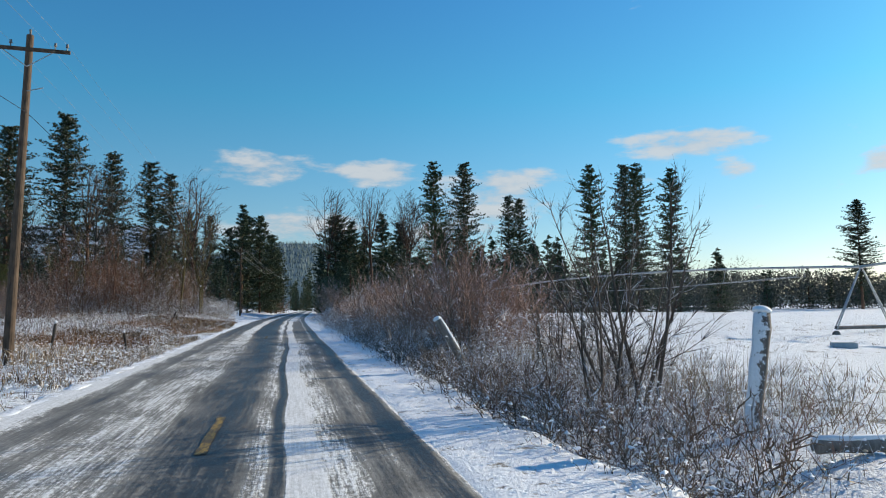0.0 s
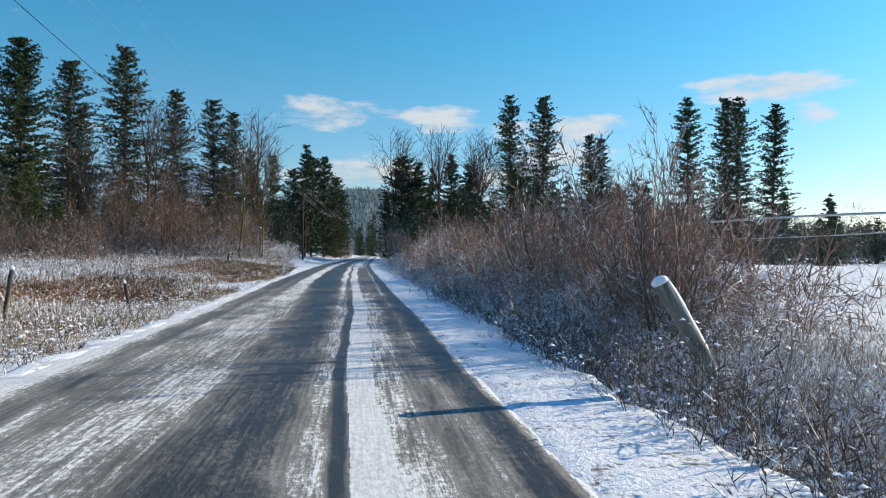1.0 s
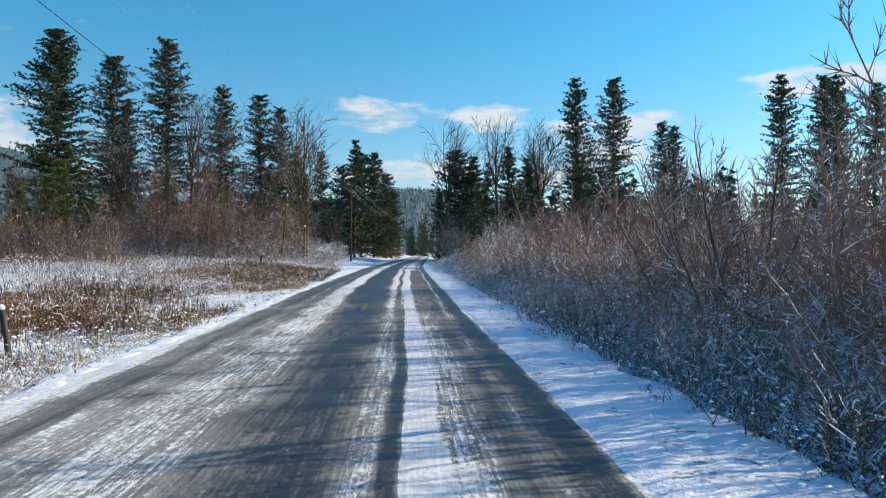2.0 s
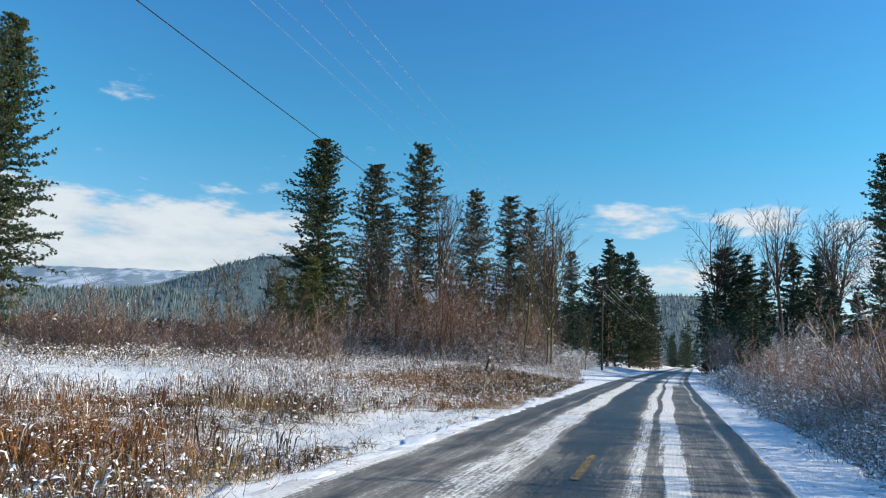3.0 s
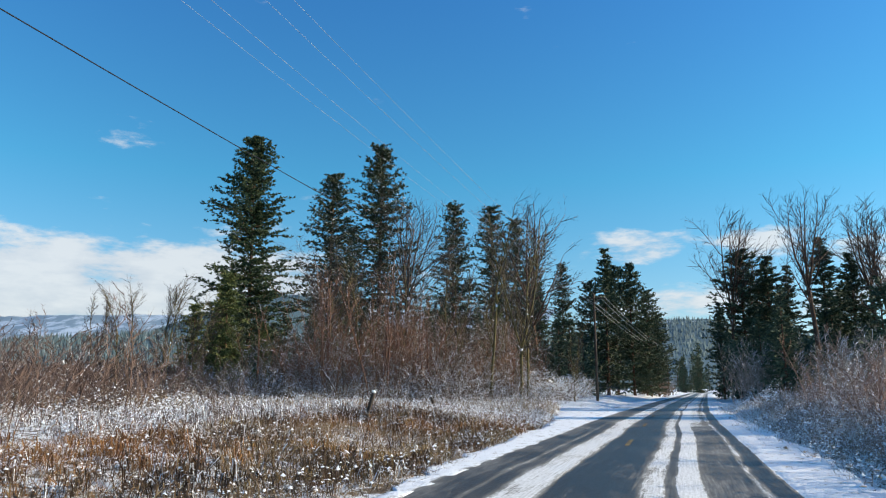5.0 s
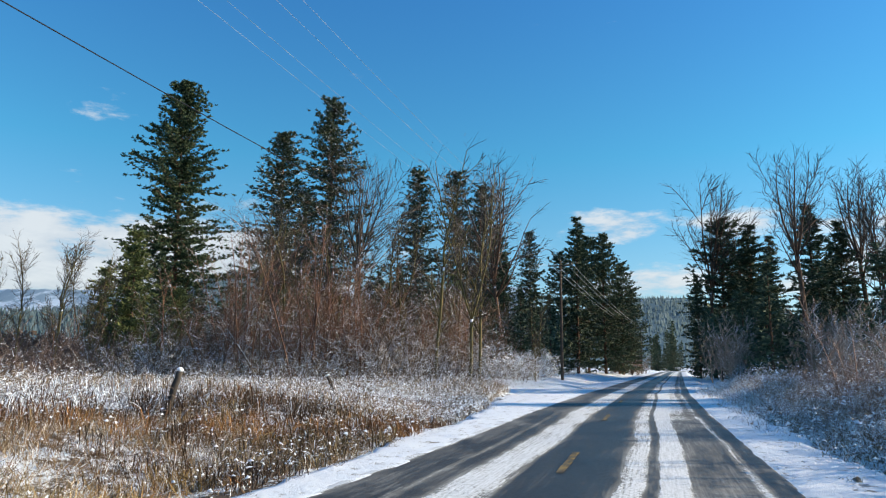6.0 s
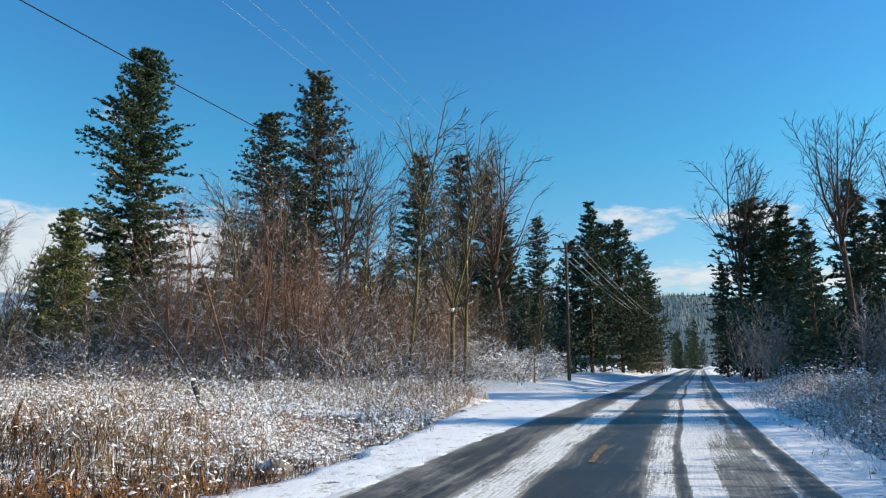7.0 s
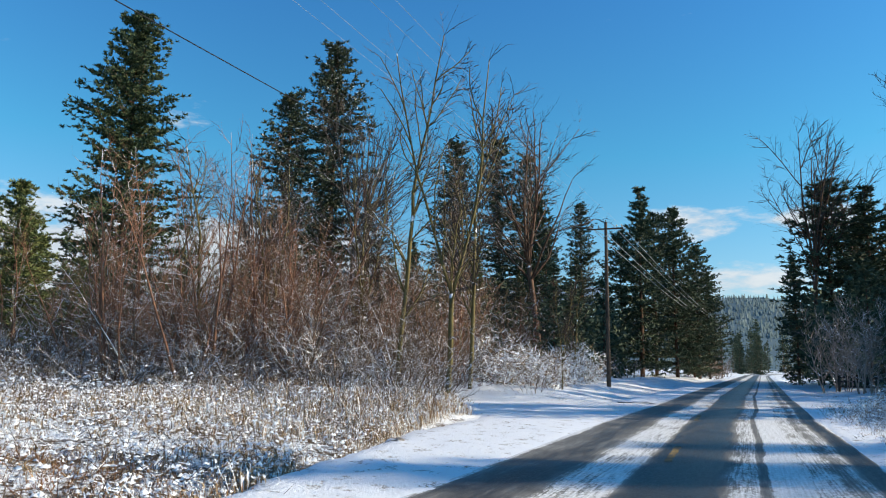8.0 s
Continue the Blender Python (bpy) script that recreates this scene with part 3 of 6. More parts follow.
def ground_z(x, y):
    u = x - road_x(y)
    z = -0.05 + 0 * u
    bump = 0.10 * fnoise(x, y, 0.55) + 0.05 * fnoise(x, y, 1.7, 3.0) + 0.025 * fnoise(x, y, 4.1, 5.0)
    off = np.maximum(smooth(-u, 3.6, 7.0), smooth(u, 4.2, 8.0)) * (1 - side_road(x, y))
    z = z + bump * off
    z = z + 0.03 * np.maximum(smooth(-u, 2.9, 3.4), smooth(u, 3.1, 3.6)) * (1 + fnoise(x, y, 3.0, 1.0))
    z = z - 0.15 * smooth(u, 3.9, 5.2) * (1 - smooth(u, 5.8, 8.0)) * (1 - side_road(x, y))
    z = z - 0.20 * smooth(-u, 4.0, 6.0) * (1 - smooth(-u, 8.0, 14.0)) * (1 - side_road(x, y))
    z = z + 0.15 * smooth(u, 6.2, 8.5) * (1 - side_road(x, y))
    z = z + 0.46 * smooth(-u, 5.5, 10.0) * smooth(y, 44, 66) * (1 - side_road(x, y))
    z = z + 0.3 * fnoise(x, y, 0.045, 8.0) * np.maximum(smooth(-u, 14, 40), smooth(u, 14, 40))
    return z


def grid_mesh(name, xs, ys, zf, mat, uv=None):
    X, Y = np.meshgrid(xs, ys)
    Z = zf(X, Y)
    V = np.stack([X, Y, Z], -1).reshape(-1, 3)
    nx, ny = len(xs), len(ys)
    i = (np.arange(ny - 1)[:, None] * nx + np.arange(nx - 1)[None, :]).ravel()
    F = np.stack([i, i + 1, i + nx + 1, i + nx], 1)
    me = mesh_from(name, V, [F], mat, True)
    return me


xs = np.unique(np.concatenate([np.arange(-30, 30, 0.6), np.arange(-120, -30, 3.0), np.arange(30, 120, 3.0), np.linspace(-4800, -120, 30), np.linspace(120, 4800, 30)]))
ys = np.unique(np.concatenate([np.arange(-6, 130, 0.9), np.arange(130, 400, 4.0), np.linspace(400, 4800, 25), np.linspace(-1500, -6, 20)]))
ground = tagged(new("ground", grid_mesh("ground", xs, ys, ground_z, M["ground"])), "snow-dusted rough ground with brown earth showing through", "ground", kind="structure")

# the road, with a crown and the lanes' own coordinates
ry = np.concatenate([np.arange(-40, 140, 0.5), np.arange(140, 420, 3.0), np.arange(420, 900, 20.0)])
ru = np.linspace(-3.35, 3.45, 35)
RU, RY = np.meshgrid(ru, ry)
RX = RU + road_x(RY)
RZ = 0.012 - 0.012 * np.abs(RU) / 3.3 + 0.006 * fnoise(RX, RY, 2.0)
RZ = np.where((RU < -3.3) | (RU > 3.4), -0.06, RZ)
nx = len(ru)
ii = (np.arange(len(ry) - 1)[:, None] * nx + np.arange(nx - 1)[None, :]).ravel()
road_me = mesh_from("road", np.stack([RX, RY, RZ], -1).reshape(-1, 3), [np.stack([ii, ii + 1, ii + nx + 1, ii + nx], 1)], M["road"], True)
uvl = road_me.uv_layers.new(name="lanes")
li = np.empty(len(road_me.loops), dtype=np.int32)
road_me.loops.foreach_get("vertex_index", li)
uvl.data.foreach_set("uv", np.stack([RU.ravel()[li], RY.ravel()[li]], 1).astype(np.float32).ravel())
road = tagged(new("road", road_me), "two-lane asphalt road with snow between the wheel tracks", "road", kind="structure")


def shoulder(name, inner, outer, y0, y1, label):
    """A bank of ploughed snow along the road's edge; outer(y) gives its far side."""
    yy = np.arange(y0, y1, 0.35)
    k = np.linspace(0, 1, 11)
    o = outer(yy) + 0.25 * fnoise(yy, yy * 0, 0.9, 2.0) + 0.16 * fnoise(yy, yy * 0, 3.1, 4.0) + 0.08 * fnoise(yy, yy * 0, 8.3, 6.0)
    inn = inner + 0.04 * fnoise(yy, yy * 0, 1.1, 7.0) + 0.06 * fnoise(yy, yy * 0, 4.3, 3.0)
    U = inn[:, None] + (o - inn)[:, None] * k[None, :]
    Y = np.repeat(yy[:, None], len(k), 1)
    Z = -0.01 + 0.03 * np.sin(np.pi * k)[None, :] ** 0.7 * (0.7 + 0.5 * fnoise(U, Y, 2.3)) + 0.022 * fnoise(U, Y, 6.1, 2.0) + 0.012 * fnoise(U, Y, 13.0, 1.0)
    Z[:, 0], Z[:, -1] = -0.04, -0.16
    n = len(k)
    i = (np.arange(len(yy) - 1)[:, None] * n + np.arange(n - 1)[None, :]).ravel()
    F = np.stack([i, i + 1, i + n + 1, i + n], 1)
    if inner < 0:
        F = F[:, ::-1]
    me = mesh_from(name, np.stack([U + road_x(Y), Y, Z], -1).reshape(-1, 3), [F], M["shoulder"], True)
    return tagged(new(name, me), label, "snow bank", kind="structure")


shoulder("snow_bank", -2.85, lambda y: -3.3 - 0.25 * smooth(y, 20, 60) - 1.15 * smooth(y, 60, 85) - 2.8 * smooth(y, 84, 106), -20, 108, "low bank of bright snow along the road edge")
shoulder("snow_bank", -3.0, lambda y: -5.2 + 0 * y, 121, 300, "low bank of bright snow along the road edge")
shoulder("snow_bank", 3.15, lambda y: 5.0 + 0 * y, -20, 124, "low bank of shaded snow along the road edge")
shoulder("snow_bank", 3.2, lambda y: 4.8 + 0 * y, 139, 300, "low bank of shaded snow along the road edge")


def yellow_dash(x, y0, y1):
    bm = bmesh.new()
    n = 12
    rng = np.random.default_rng(int(y0))
    rows = []
    for i in range(n + 1):
        y = y0 + (y1 - y0) * i / n
        a, b = rng.uniform(-0.012, 0.012, 2)
        rows.append([bm.verts.new((x - 0.065 + a, y, 0.022)), bm.verts.new((x + 0.065 + b, y, 0.022))])
    for p, q in zip(rows[:-1], rows[1:]):
        bm.faces.new((p[0], p[1], q[1], q[0]))
    me = bpy.data.meshes.new("lane_dash")
    bm.to_mesh(me)
    bm.free()
    me.materials.append(M["yellow"])
    return tagged(new("lane_dash", me), "worn yellow centre line dash on the asphalt", "road marking", "centre line dashes", kind="structure")


for dash_x, dash_y in ((0.53, 8.9), (0.27, 41.1), (-0.08, 74.6), (-0.07, 86.4), (-0.02, 98.0), (0.0, 109.6)):
    yellow_dash(dash_x, dash_y, dash_y + 2.9)


# ---- plants: growth ----
class Wood:
    """Collects tapered pieces of wood by thickness."""

    def __init__(self, rng):
        self.rng = rng
        self.thick, self.thin, self.tips, self.flat = [], [], [], []

    def line(self, p, d, length, r0, r1, segs, bend=0.15, lift=0.0, store=None):
        """A bent limb; returns its points, directions and radii."""
        pts, dirs = [p], [d]
        step = length / segs
        for i in range(segs):
            d = d + self.rng.normal(size=3) * bend + np.array([0, 0, lift])
            d = d / np.linalg.norm(d)
            p = p + d * step
            pts.append(p)
            dirs.append(d)
        rr = np.linspace(r0, r1, segs + 1)
        if store is None:
            store = self.thick if r0 > 0.03 else self.thin
        for i in range(segs):
            store.append((pts[i], pts[i + 1], rr[i], rr[i + 1]))
        return pts, dirs, rr

    def side(self, d, angle):
        """A direction leaning by angle from d, turned at random round it."""
        u = np.cross(d, self.rng.normal(size=3))
        u /= max(np.linalg.norm(u), 1e-6)
        return d * math.cos(angle) + u * math.sin(angle)

    def tip(self, p, d, length, r):
        self.tips.append((p, p + d * length, r))

    def mesh(self, name, rows, mat, sides):
        if all(p[1] is q[0] for p, q in zip(rows[:-1], rows[1:])):      # one limb, in one skin
            V, F = pipe(np.array([a[0] for a in rows] + [rows[-1][1]]), np.array([a[2] for a in rows] + [rows[-1][3]]), sides)
            return mesh_from(name, V, F, mat, True)
        V, F = tubes([a[0] for a in rows], [a[1] for a in rows], [a[2] for a in rows], [a[3] for a in rows], sides)
        return mesh_from(name, V, [F], mat)

    def spray(self, name, mat):
        """All thin wood in one mesh."""
        V3, F3 = ribbons([a[0] for a in self.flat], [a[1] for a in self.flat], [a[2] for a in self.flat], [a[3] for a in self.flat])
        V, F = np.zeros((0, 3)), np.zeros((0, 4), dtype=int)
        if self.thin:
            V, F = tubes([a[0] for a in self.thin], [a[1] for a in self.thin], [a[2] for a in self.thin], [a[3] for a in self.thin], 3)
        V2, F2 = slivers([a[0] for a in self.tips], [a[1] for a in self.tips], [a[2] for a in self.tips])
        return mesh_from(name, np.vstack([V, V2, V3]), [np.concatenate([F, F3 + len(V) + len(V2)]), F2 + len(V)], mat)


def mass(ob):
    ob["kind"] = "stuff"
    return ob


def bare_tree(name, label, h, seed, bark, twig, limbs=14, fan=0.75, first=0.3, leaders=2, split=0.45, reach=0.30, stout=1.0, group="bare trees"):
    """A leafless broad-leaved tree: trunk, limbs and fine twigs."""
    rng = np.random.default_rng(seed)
    w = Wood(rng)
    root = thing(name, label, "tree", group)
    r = (h * 0.0085 + 0.04) * stout
    trunk = []
    pts, dirs, rr = w.line(np.array([0, 0, -0.3]), np.array([rng.normal() * 0.03, rng.normal() * 0.03, 1.0]), h * split, r, r * 0.72, 7, 0.03, 0.02, trunk)
    heads, parts = [], []
    for k in range(leaders):
        a = 6.283 * (k + rng.random() * 0.5) / leaders
        sp = 0.0 if leaders == 1 else rng.uniform(0.16, 0.34)
        d0 = np.array([math.cos(a) * sp, math.sin(a) * sp, 1.0])
        d0 /= np.linalg.norm(d0)
        own = []
        heads.append(w.line(pts[-1], d0, h * (1 - split) * rng.uniform(0.86, 1.0), r * (0.72 if leaders == 1 else 0.55), 0.025, 8, 0.06, 0.05, own))
        parts.append(own)
    for k in range(limbs):
        t = first + (0.92 - first) * (k + rng.random()) / limbs
        if t < split:
            P, D, Q = pts, dirs, rr
            f = t / split
        else:
            P, D, Q = heads[k % len(heads)]
            f = (t - split) / (1 - split)
        j = min(int(f * (len(P) - 1)), len(P) - 2)
        L = h * reach * (1.1 - 0.75 * max(0.0, t - 0.35)) * rng.uniform(0.6, 1.1)
        L = min(L, h * (1.02 - t) * 1.3)
        d = w.side(D[j], fan * rng.uniform(0.75, 1.2))
        own = []
        bp, bd, br = w.line(P[j], d, L, max(Q[j] * 0.5, 0.04), 0.022, 6, 0.11, 0.06, own)
        parts.append(own)
        for q in range(1, 7):
            for s in range(2):
                d2 = w.side(bd[q], rng.uniform(0.45, 0.9))
                l2 = L * rng.uniform(0.25, 0.45) * (1.1 - q * 0.08)
                cp, cd, cr = w.line(bp[q], d2, l2, max(br[q] * 0.55, 0.026), 0.016, 3, 0.14, 0.08, w.flat)
                for z in range(1, 4):
                    for _ in range(2):
                        w.tip(cp[z], w.side(cd[z], rng.uniform(0.35, 0.85)), l2 * rng.uniform(0.28, 0.6), 0.019)
    for P, D, Q in heads:
        for q in range(2, 9):
            for s in range(4):
                d2 = w.side(D[q], rng.uniform(0.4, 0.8))
                l2 = h * 0.075 * rng.uniform(0.6, 1.2)
                cp, cd, cr = w.line(P[q], d2, l2, 0.022, 0.012, 3, 0.12, 0.08, w.flat)
                for z in range(1, 4):
                    w.tip(cp[z], w.side(cd[z], 0.6), l2 * 0.5, 0.013)
    mpart("trunk", w.mesh("trunk", trunk, bark, 9), root)
    for own in parts:
        mpart("limb", w.mesh("limb", own, bark, 6), root)
    mass(mpart("twig_spray", w.spray("twig_spray", twig), root))
    return root


def shrub(name, label, h, seed, twig, stems=9, lean=0.35, wide=0.6, side=10, fine=3, thick=0.02, segs=6, group="shrubs", apart=False, joints=2, twig_r=0.011):
    """A many-stemmed leafless shrub."""
    rng = np.random.default_rng(seed)
    w = Wood(rng)
    root = thing(name, label, "shrub", group)
    k2 = max(1.0, h / 5)
    for k in range(stems):
        a = rng.uniform(0, 2 * math.pi)
        q = wide * math.sqrt(rng.random())
        L = h * rng.uniform(0.55, 1.0)
        lz = lean * rng.random()
        d = np.array([math.cos(a) * lz, math.sin(a) * lz, 1.0])
        d /= np.linalg.norm(d)
        own = [] if apart else w.thin
        P, D, Q = w.line(np.array([math.cos(a) * q, math.sin(a) * q, -0.25]), d, L, thick * rng.uniform(0.7, 1.4) * h / 4, 0.005, segs, 0.07, 0.02, own)
        if apart:
            mpart("stem", w.mesh("stem", own, twig, 5), root)
        for s in range(side):
            t = 0.10 + 0.88 * (s + rng.random()) / side
            j = min(int(t * segs), segs - 1)
            p = P[j] + (P[j + 1] - P[j]) * (t * segs - j)
            d2 = w.side(D[j], rng.uniform(0.45, 1.05))
            l2 = L * rng.uniform(0.14, 0.30) * (1.2 - 0.6 * t)
            bp, bd, br = w.line(p, d2, l2, twig_r * k2, twig_r * 0.55, joints, 0.18, 0.05, w.flat)
            for f in range(fine):
                z = 1 + f % joints
                w.tip(bp[z], w.side(bd[z], rng.uniform(0.35, 0.9)), l2 * rng.uniform(0.3, 0.7), twig_r * 0.73 * k2)
    mass(mpart("twig_spray", w.spray("twig_spray", twig), root))
    return root


def thicket_tree(name, label, h, seed, wood, stems=5, wide=0.7, lean=0.28, side=15, twigs=3, girth=0.0065, group="left thicket", rise=0.13, fine=1.0, far=False, apart=None):
    """A small leafless tree of several stems with rising side branches and fine twigs."""
    rng = np.random.default_rng(seed)
    w = Wood(rng)
    root = thing(name, label, "tree" if h > 6 else "shrub", group)
    apart = h > 6 if apart is None else apart
    for k in range(stems):
        a = 6.283 * (k + rng.random()) / stems
        q = wide * math.sqrt(rng.random())
        L = h * rng.uniform(0.6, 1.0)
        lz = lean * rng.uniform(0.3, 1.0)
        d = np.array([math.cos(a) * lz, math.sin(a) * lz, 1.0])
        own = [] if apart else w.thin
        P, D, Q = w.line(np.array([math.cos(a) * q, math.sin(a) * q, -0.25]), d / np.linalg.norm(d), L, L * girth * rng.uniform(0.7, 1.4), 0.006, 8, 0.085, 0.035, own)
        if apart:
            mpart("stem", w.mesh("stem", own, wood, 5), root)
        for s in range(side):
            t = 0.14 + 0.85 * (s + rng.random()) / side
            j = min(int(t * 8), 7)
            p = P[j] + (P[j + 1] - P[j]) * (t * 8 - j)
            l2 = L * (0.09 + 0.20 * (1 - t) ** 0.7) * rng.uniform(0.6, 1.25)
            bp, bd, br = w.line(p, w.side(D[j], rng.uniform(0.55, 1.15)), l2, (0.008 + 0.004 * l2) * fine, 0.0055 * fine, 3, 0.15, rise, w.flat if far else w.thin)
            for z in (1, 2, 3):
                for _ in range(twigs):
                    dt = w.side(bd[z], rng.uniform(0.35, 0.9)) + np.array([0, 0, 0.25])
                    w.tip(bp[z], dt / np.linalg.norm(dt), l2 * rng.uniform(0.25, 0.6), 0.0075 * fine)
    mass(mpart("twig_spray", w.spray("twig_spray", wood), root))
    return root


def conifer(name, label, h, seed, needles, shape="pine", first=0.25, radius=0.13, levels=46, per=5, tufts=7, blade=5, size=0.7, group="conifers", simple=False, slim=0.27):
    """A needle tree: trunk, limbs in whorls and many tufts of needles."""
    rng = np.random.default_rng(seed)
    w = Wood(rng)
    root = thing(name, label, "tree", group)
    r = h * 0.0095 + 0.06
    trunk, limbs = [], []
    P, D, Q = w.line(np.array([0, 0, -0.4]), np.array([0, 0, 1.0]), h + 0.3, r, 0.03, 14, 0.004, 0.01, trunk)
    C, DD, LL = [], [], []
    lobe = rng.uniform(0.52, 1.15, (9, 7)) if shape == "pine" else rng.uniform(0.82, 1.12, (9, 7))
    for lv in range(levels):
        t = first + (1 - first) * (lv + rng.random() * 0.8) / levels
        z = t * h
        k = (t - first) / (1 - first)
        if shape == "fir":
            prof = (1 - k) ** 0.8 * (0.75 + 0.25 * min(1, k * 6))
        elif shape == "round":
            prof = math.sin(math.pi * min(1, 0.20 + 0.80 * k) ** 0.85) ** 0.55
        else:
            prof = (1 - k) ** 0.47 * min(1, 0.55 + k * 2.6)
        f = z / h * 14
        j = min(int(f), 13)
        p = P[j] + (P[j + 1] - P[j]) * (f - j)
        a0 = rng.uniform(0, 6.28)
        level = rng.uniform(0.86, 1.06)
        for b in range(per):
            if rng.random() < 0.14:
                continue
            a = a0 + 6.283 * b / per + rng.normal() * 0.35
            L = h * radius * prof * rng.uniform(0.62, 1.12) * level * lobe[int(a / 6.283 * 9) % 9][int(k * 6.9)] + 0.3
            rise = 0.55 * k - 0.28 + rng.normal() * 0.20
            if shape == "fir":
                rise -= 0.14
            d = np.array([math.cos(a), math.sin(a), rise])
            d /= np.linalg.norm(d)
            pz = min(max(t + rng.normal() * (1 - first) / levels * 0.9, first), 0.995) * 14
            jz = min(int(pz), 13)
            p = P[jz] + (P[jz + 1] - P[jz]) * (pz - jz)
            bp, bd, br = w.line(p, d, L, 0.012 + 0.009 * L, 0.010, 2, 0.08, 0.16, limbs)
            m = max(3, int(tufts * (0.30 + 0.70 * min(1.3, L / (h * radius)))))
            for q in range(m):
                u = (0.08 + 0.92 * (q + rng.random()) / m) * 2
                i = min(int(u), 1)
                c = bp[i] + (bp[i + 1] - bp[i]) * (u - i)
                c = c + rng.normal(size=3) * np.array([0.42, 0.42, 0.10]) * (0.3 + 0.2 * L ** 0.5)
                dd = rng.normal(size=(blade, 3)) * np.array([0.8, 0.8, 0.5]) + bd[i] * 0.8 + np.array([0, 0, 0.25])
                dd /= np.linalg.norm(dd, axis=1)[:, None]
                C.append(np.repeat(c[None], blade, 0))
                DD.append(dd)
                LL.append(size * rng.uniform(0.7, 1.3, blade))
    C, DD, LL = np.concatenate(C), np.concatenate(DD), np.concatenate(LL)
    mpart("trunk", w.mesh("trunk", trunk, M["pine_bark"], 8), root)
    if not simple:
        mass(mpart("branch_work", w.mesh("branch_work", limbs, M["pine_bark"], 3), root))
    V, F = blades(C, DD, LL, LL * slim, rng)
    mpart("crown", mesh_from("crown", V, [F], needles), root)
    return root


def stand(proto, spots):
    """Sets proto at the first spot and copies at the rest: x, y, scale, turn, widening."""
    for i, (x, y, s, rz, *wd) in reversed(list(enumerate(spots))):
        k = wd[0] if wd else 1.0
        m = pose(x, y, float(ground_z(np.array([x * 1.0]), np.array([y * 1.0]))[0]), 0, 0, rz) @ Matrix.Diagonal((s * k, s * k, s, 1))
        if i == 0:
            proto.matrix_basis = m
        else:
            copy_thing(proto, m)


R = random.Random(7)

# ---- conifers ----
PINE = "tall ponderosa pine with dark green needles and a bare lower trunk"
FIR = "dense dark green fir among the roadside trees"
pine_w = conifer("pine_tree", "broad old ponderosa pine with full dark green crown", 36, 14, M["needles"], "pine", 0.10, 0.27, 54, 8, 40, 12, 0.36, slim=0.40)
pine_a = conifer("pine_tree", PINE, 36, 11, M["needles"], "pine", 0.20, 0.195, 46, 7, 26, 10, 0.37, slim=0.42)
pine_b = conifer("pine_tree", PINE, 36, 12, M["needles_frost"], "pine", 0.22, 0.185, 46, 7, 26, 10, 0.37, slim=0.40)
pine_c = conifer("pine_tree", PINE, 36, 13, M["needles_frost"], "pine", 0.22, 0.180, 44, 7, 26, 10, 0.37, slim=0.40)
fir_a = conifer("fir_tree", FIR, 28, 21, M["needles_dark"], "fir", 0.06, 0.21, 42, 6, 17, 7, 0.52, slim=0.42)
fir_b = conifer("fir_tree", FIR, 28, 22, M["needles_dark"], "round", 0.06, 0.21, 42, 6, 18, 7, 0.52, slim=0.42)
small_a = conifer("pine_tree", "young pine with sunlit yellow-green needles", 14, 31, M["needles_young_lit"], "pine", 0.06, 0.22, 30, 7, 18, 9, 0.30, slim=0.36)
far_a = conifer("pine_tree", "distant dark pine in the tree line", 28, 41, M["needles_dark"], "pine", 0.12, 0.17, 24, 5, 7, 4, 0.85, "tree line conifers", True, 0.62)
far_b = conifer("fir_tree", "distant dark fir in the tree line", 28, 42, M["needles_dark"], "fir", 0.05, 0.19, 24, 5, 7, 4, 0.85, "tree line conifers", True, 0.62)

stand(pine_w, [(-53.0, 135.7, 1.01, 20, 1.0), (-77.3, 96.5, 1.15, 130, 0.8)])
stand(pine_a, [(27.4, 126.9, 0.775, 10, 0.9), (52.4, 114.0, 0.705, 60), (77.8, 132.7, 0.815, 222), (66.0, 124.0, 0.78, 115), (-22, 176, 0.66, 200)])
stand(pine_b, [(-43.9, 158.8, 1.155, 0, 1.12), (-59.2, 171.9, 1.16, 200, 1.2), (32.3, 124.3, 0.76, 140), (60.5, 118.0, 0.74, 301), (139, 150, 0.75, 17, 1.3)])
stand(pine_c, [(-46.2, 207.0, 1.21, 80, 1.15), (-33.5, 196.0, 1.09, 160, 1.15), (-29.5, 200.0, 1.02, 260, 1.1), (47.0, 145.0, 0.69, 64), (51.5, 150.0, 0.70, 210), (-62.0, 186.0, 0.95, 100), (-17.5, 182, 0.66, 95)])
stand(fir_a, [(-10.6, 191.7, 1.0, 0, 1.05), (16.4, 176.0, 0.80, 200, 1.5), (23.0, 168, 0.84, 30, 1.35), (27.5, 172.0, 0.78, 12, 1.3), (20.5, 186, 0.8, 310), (-52, 132, 0.5, 90), (-33, 160, 0.55, 60), (34, 150, 0.62, 99), (40, 158, 0.66, 160), (-20.0, 172, 0.66, 33), (-33.5, 152, 0.4, 240), (-27.5, 150, 0.36, 15), (9.8, 192, 0.62, 44), (-41.0, 131.0, 0.36, 20, 1.5), (-45.5, 130.0, 0.33, 140, 1.6), (-37.5, 134.0, 0.34, 250, 1.5), (-57.0, 133.0, 0.36, 70, 1.6)])
stand(fir_b, [(12.8, 179.0, 0.86, 80, 1.3), (-6.3, 200.0, 0.93, 10, 1.0), (-3.6, 213.0, 0.80, 110, 1.05), (-2.2, 224, 0.68, 70, 1.0), (-9.8, 205.0, 0.95, 220), (-14.0, 197.0, 0.80, 60), (17.5, 190.0, 0.72, 150, 1.1), (-4.5, 215, 0.56, 15)])
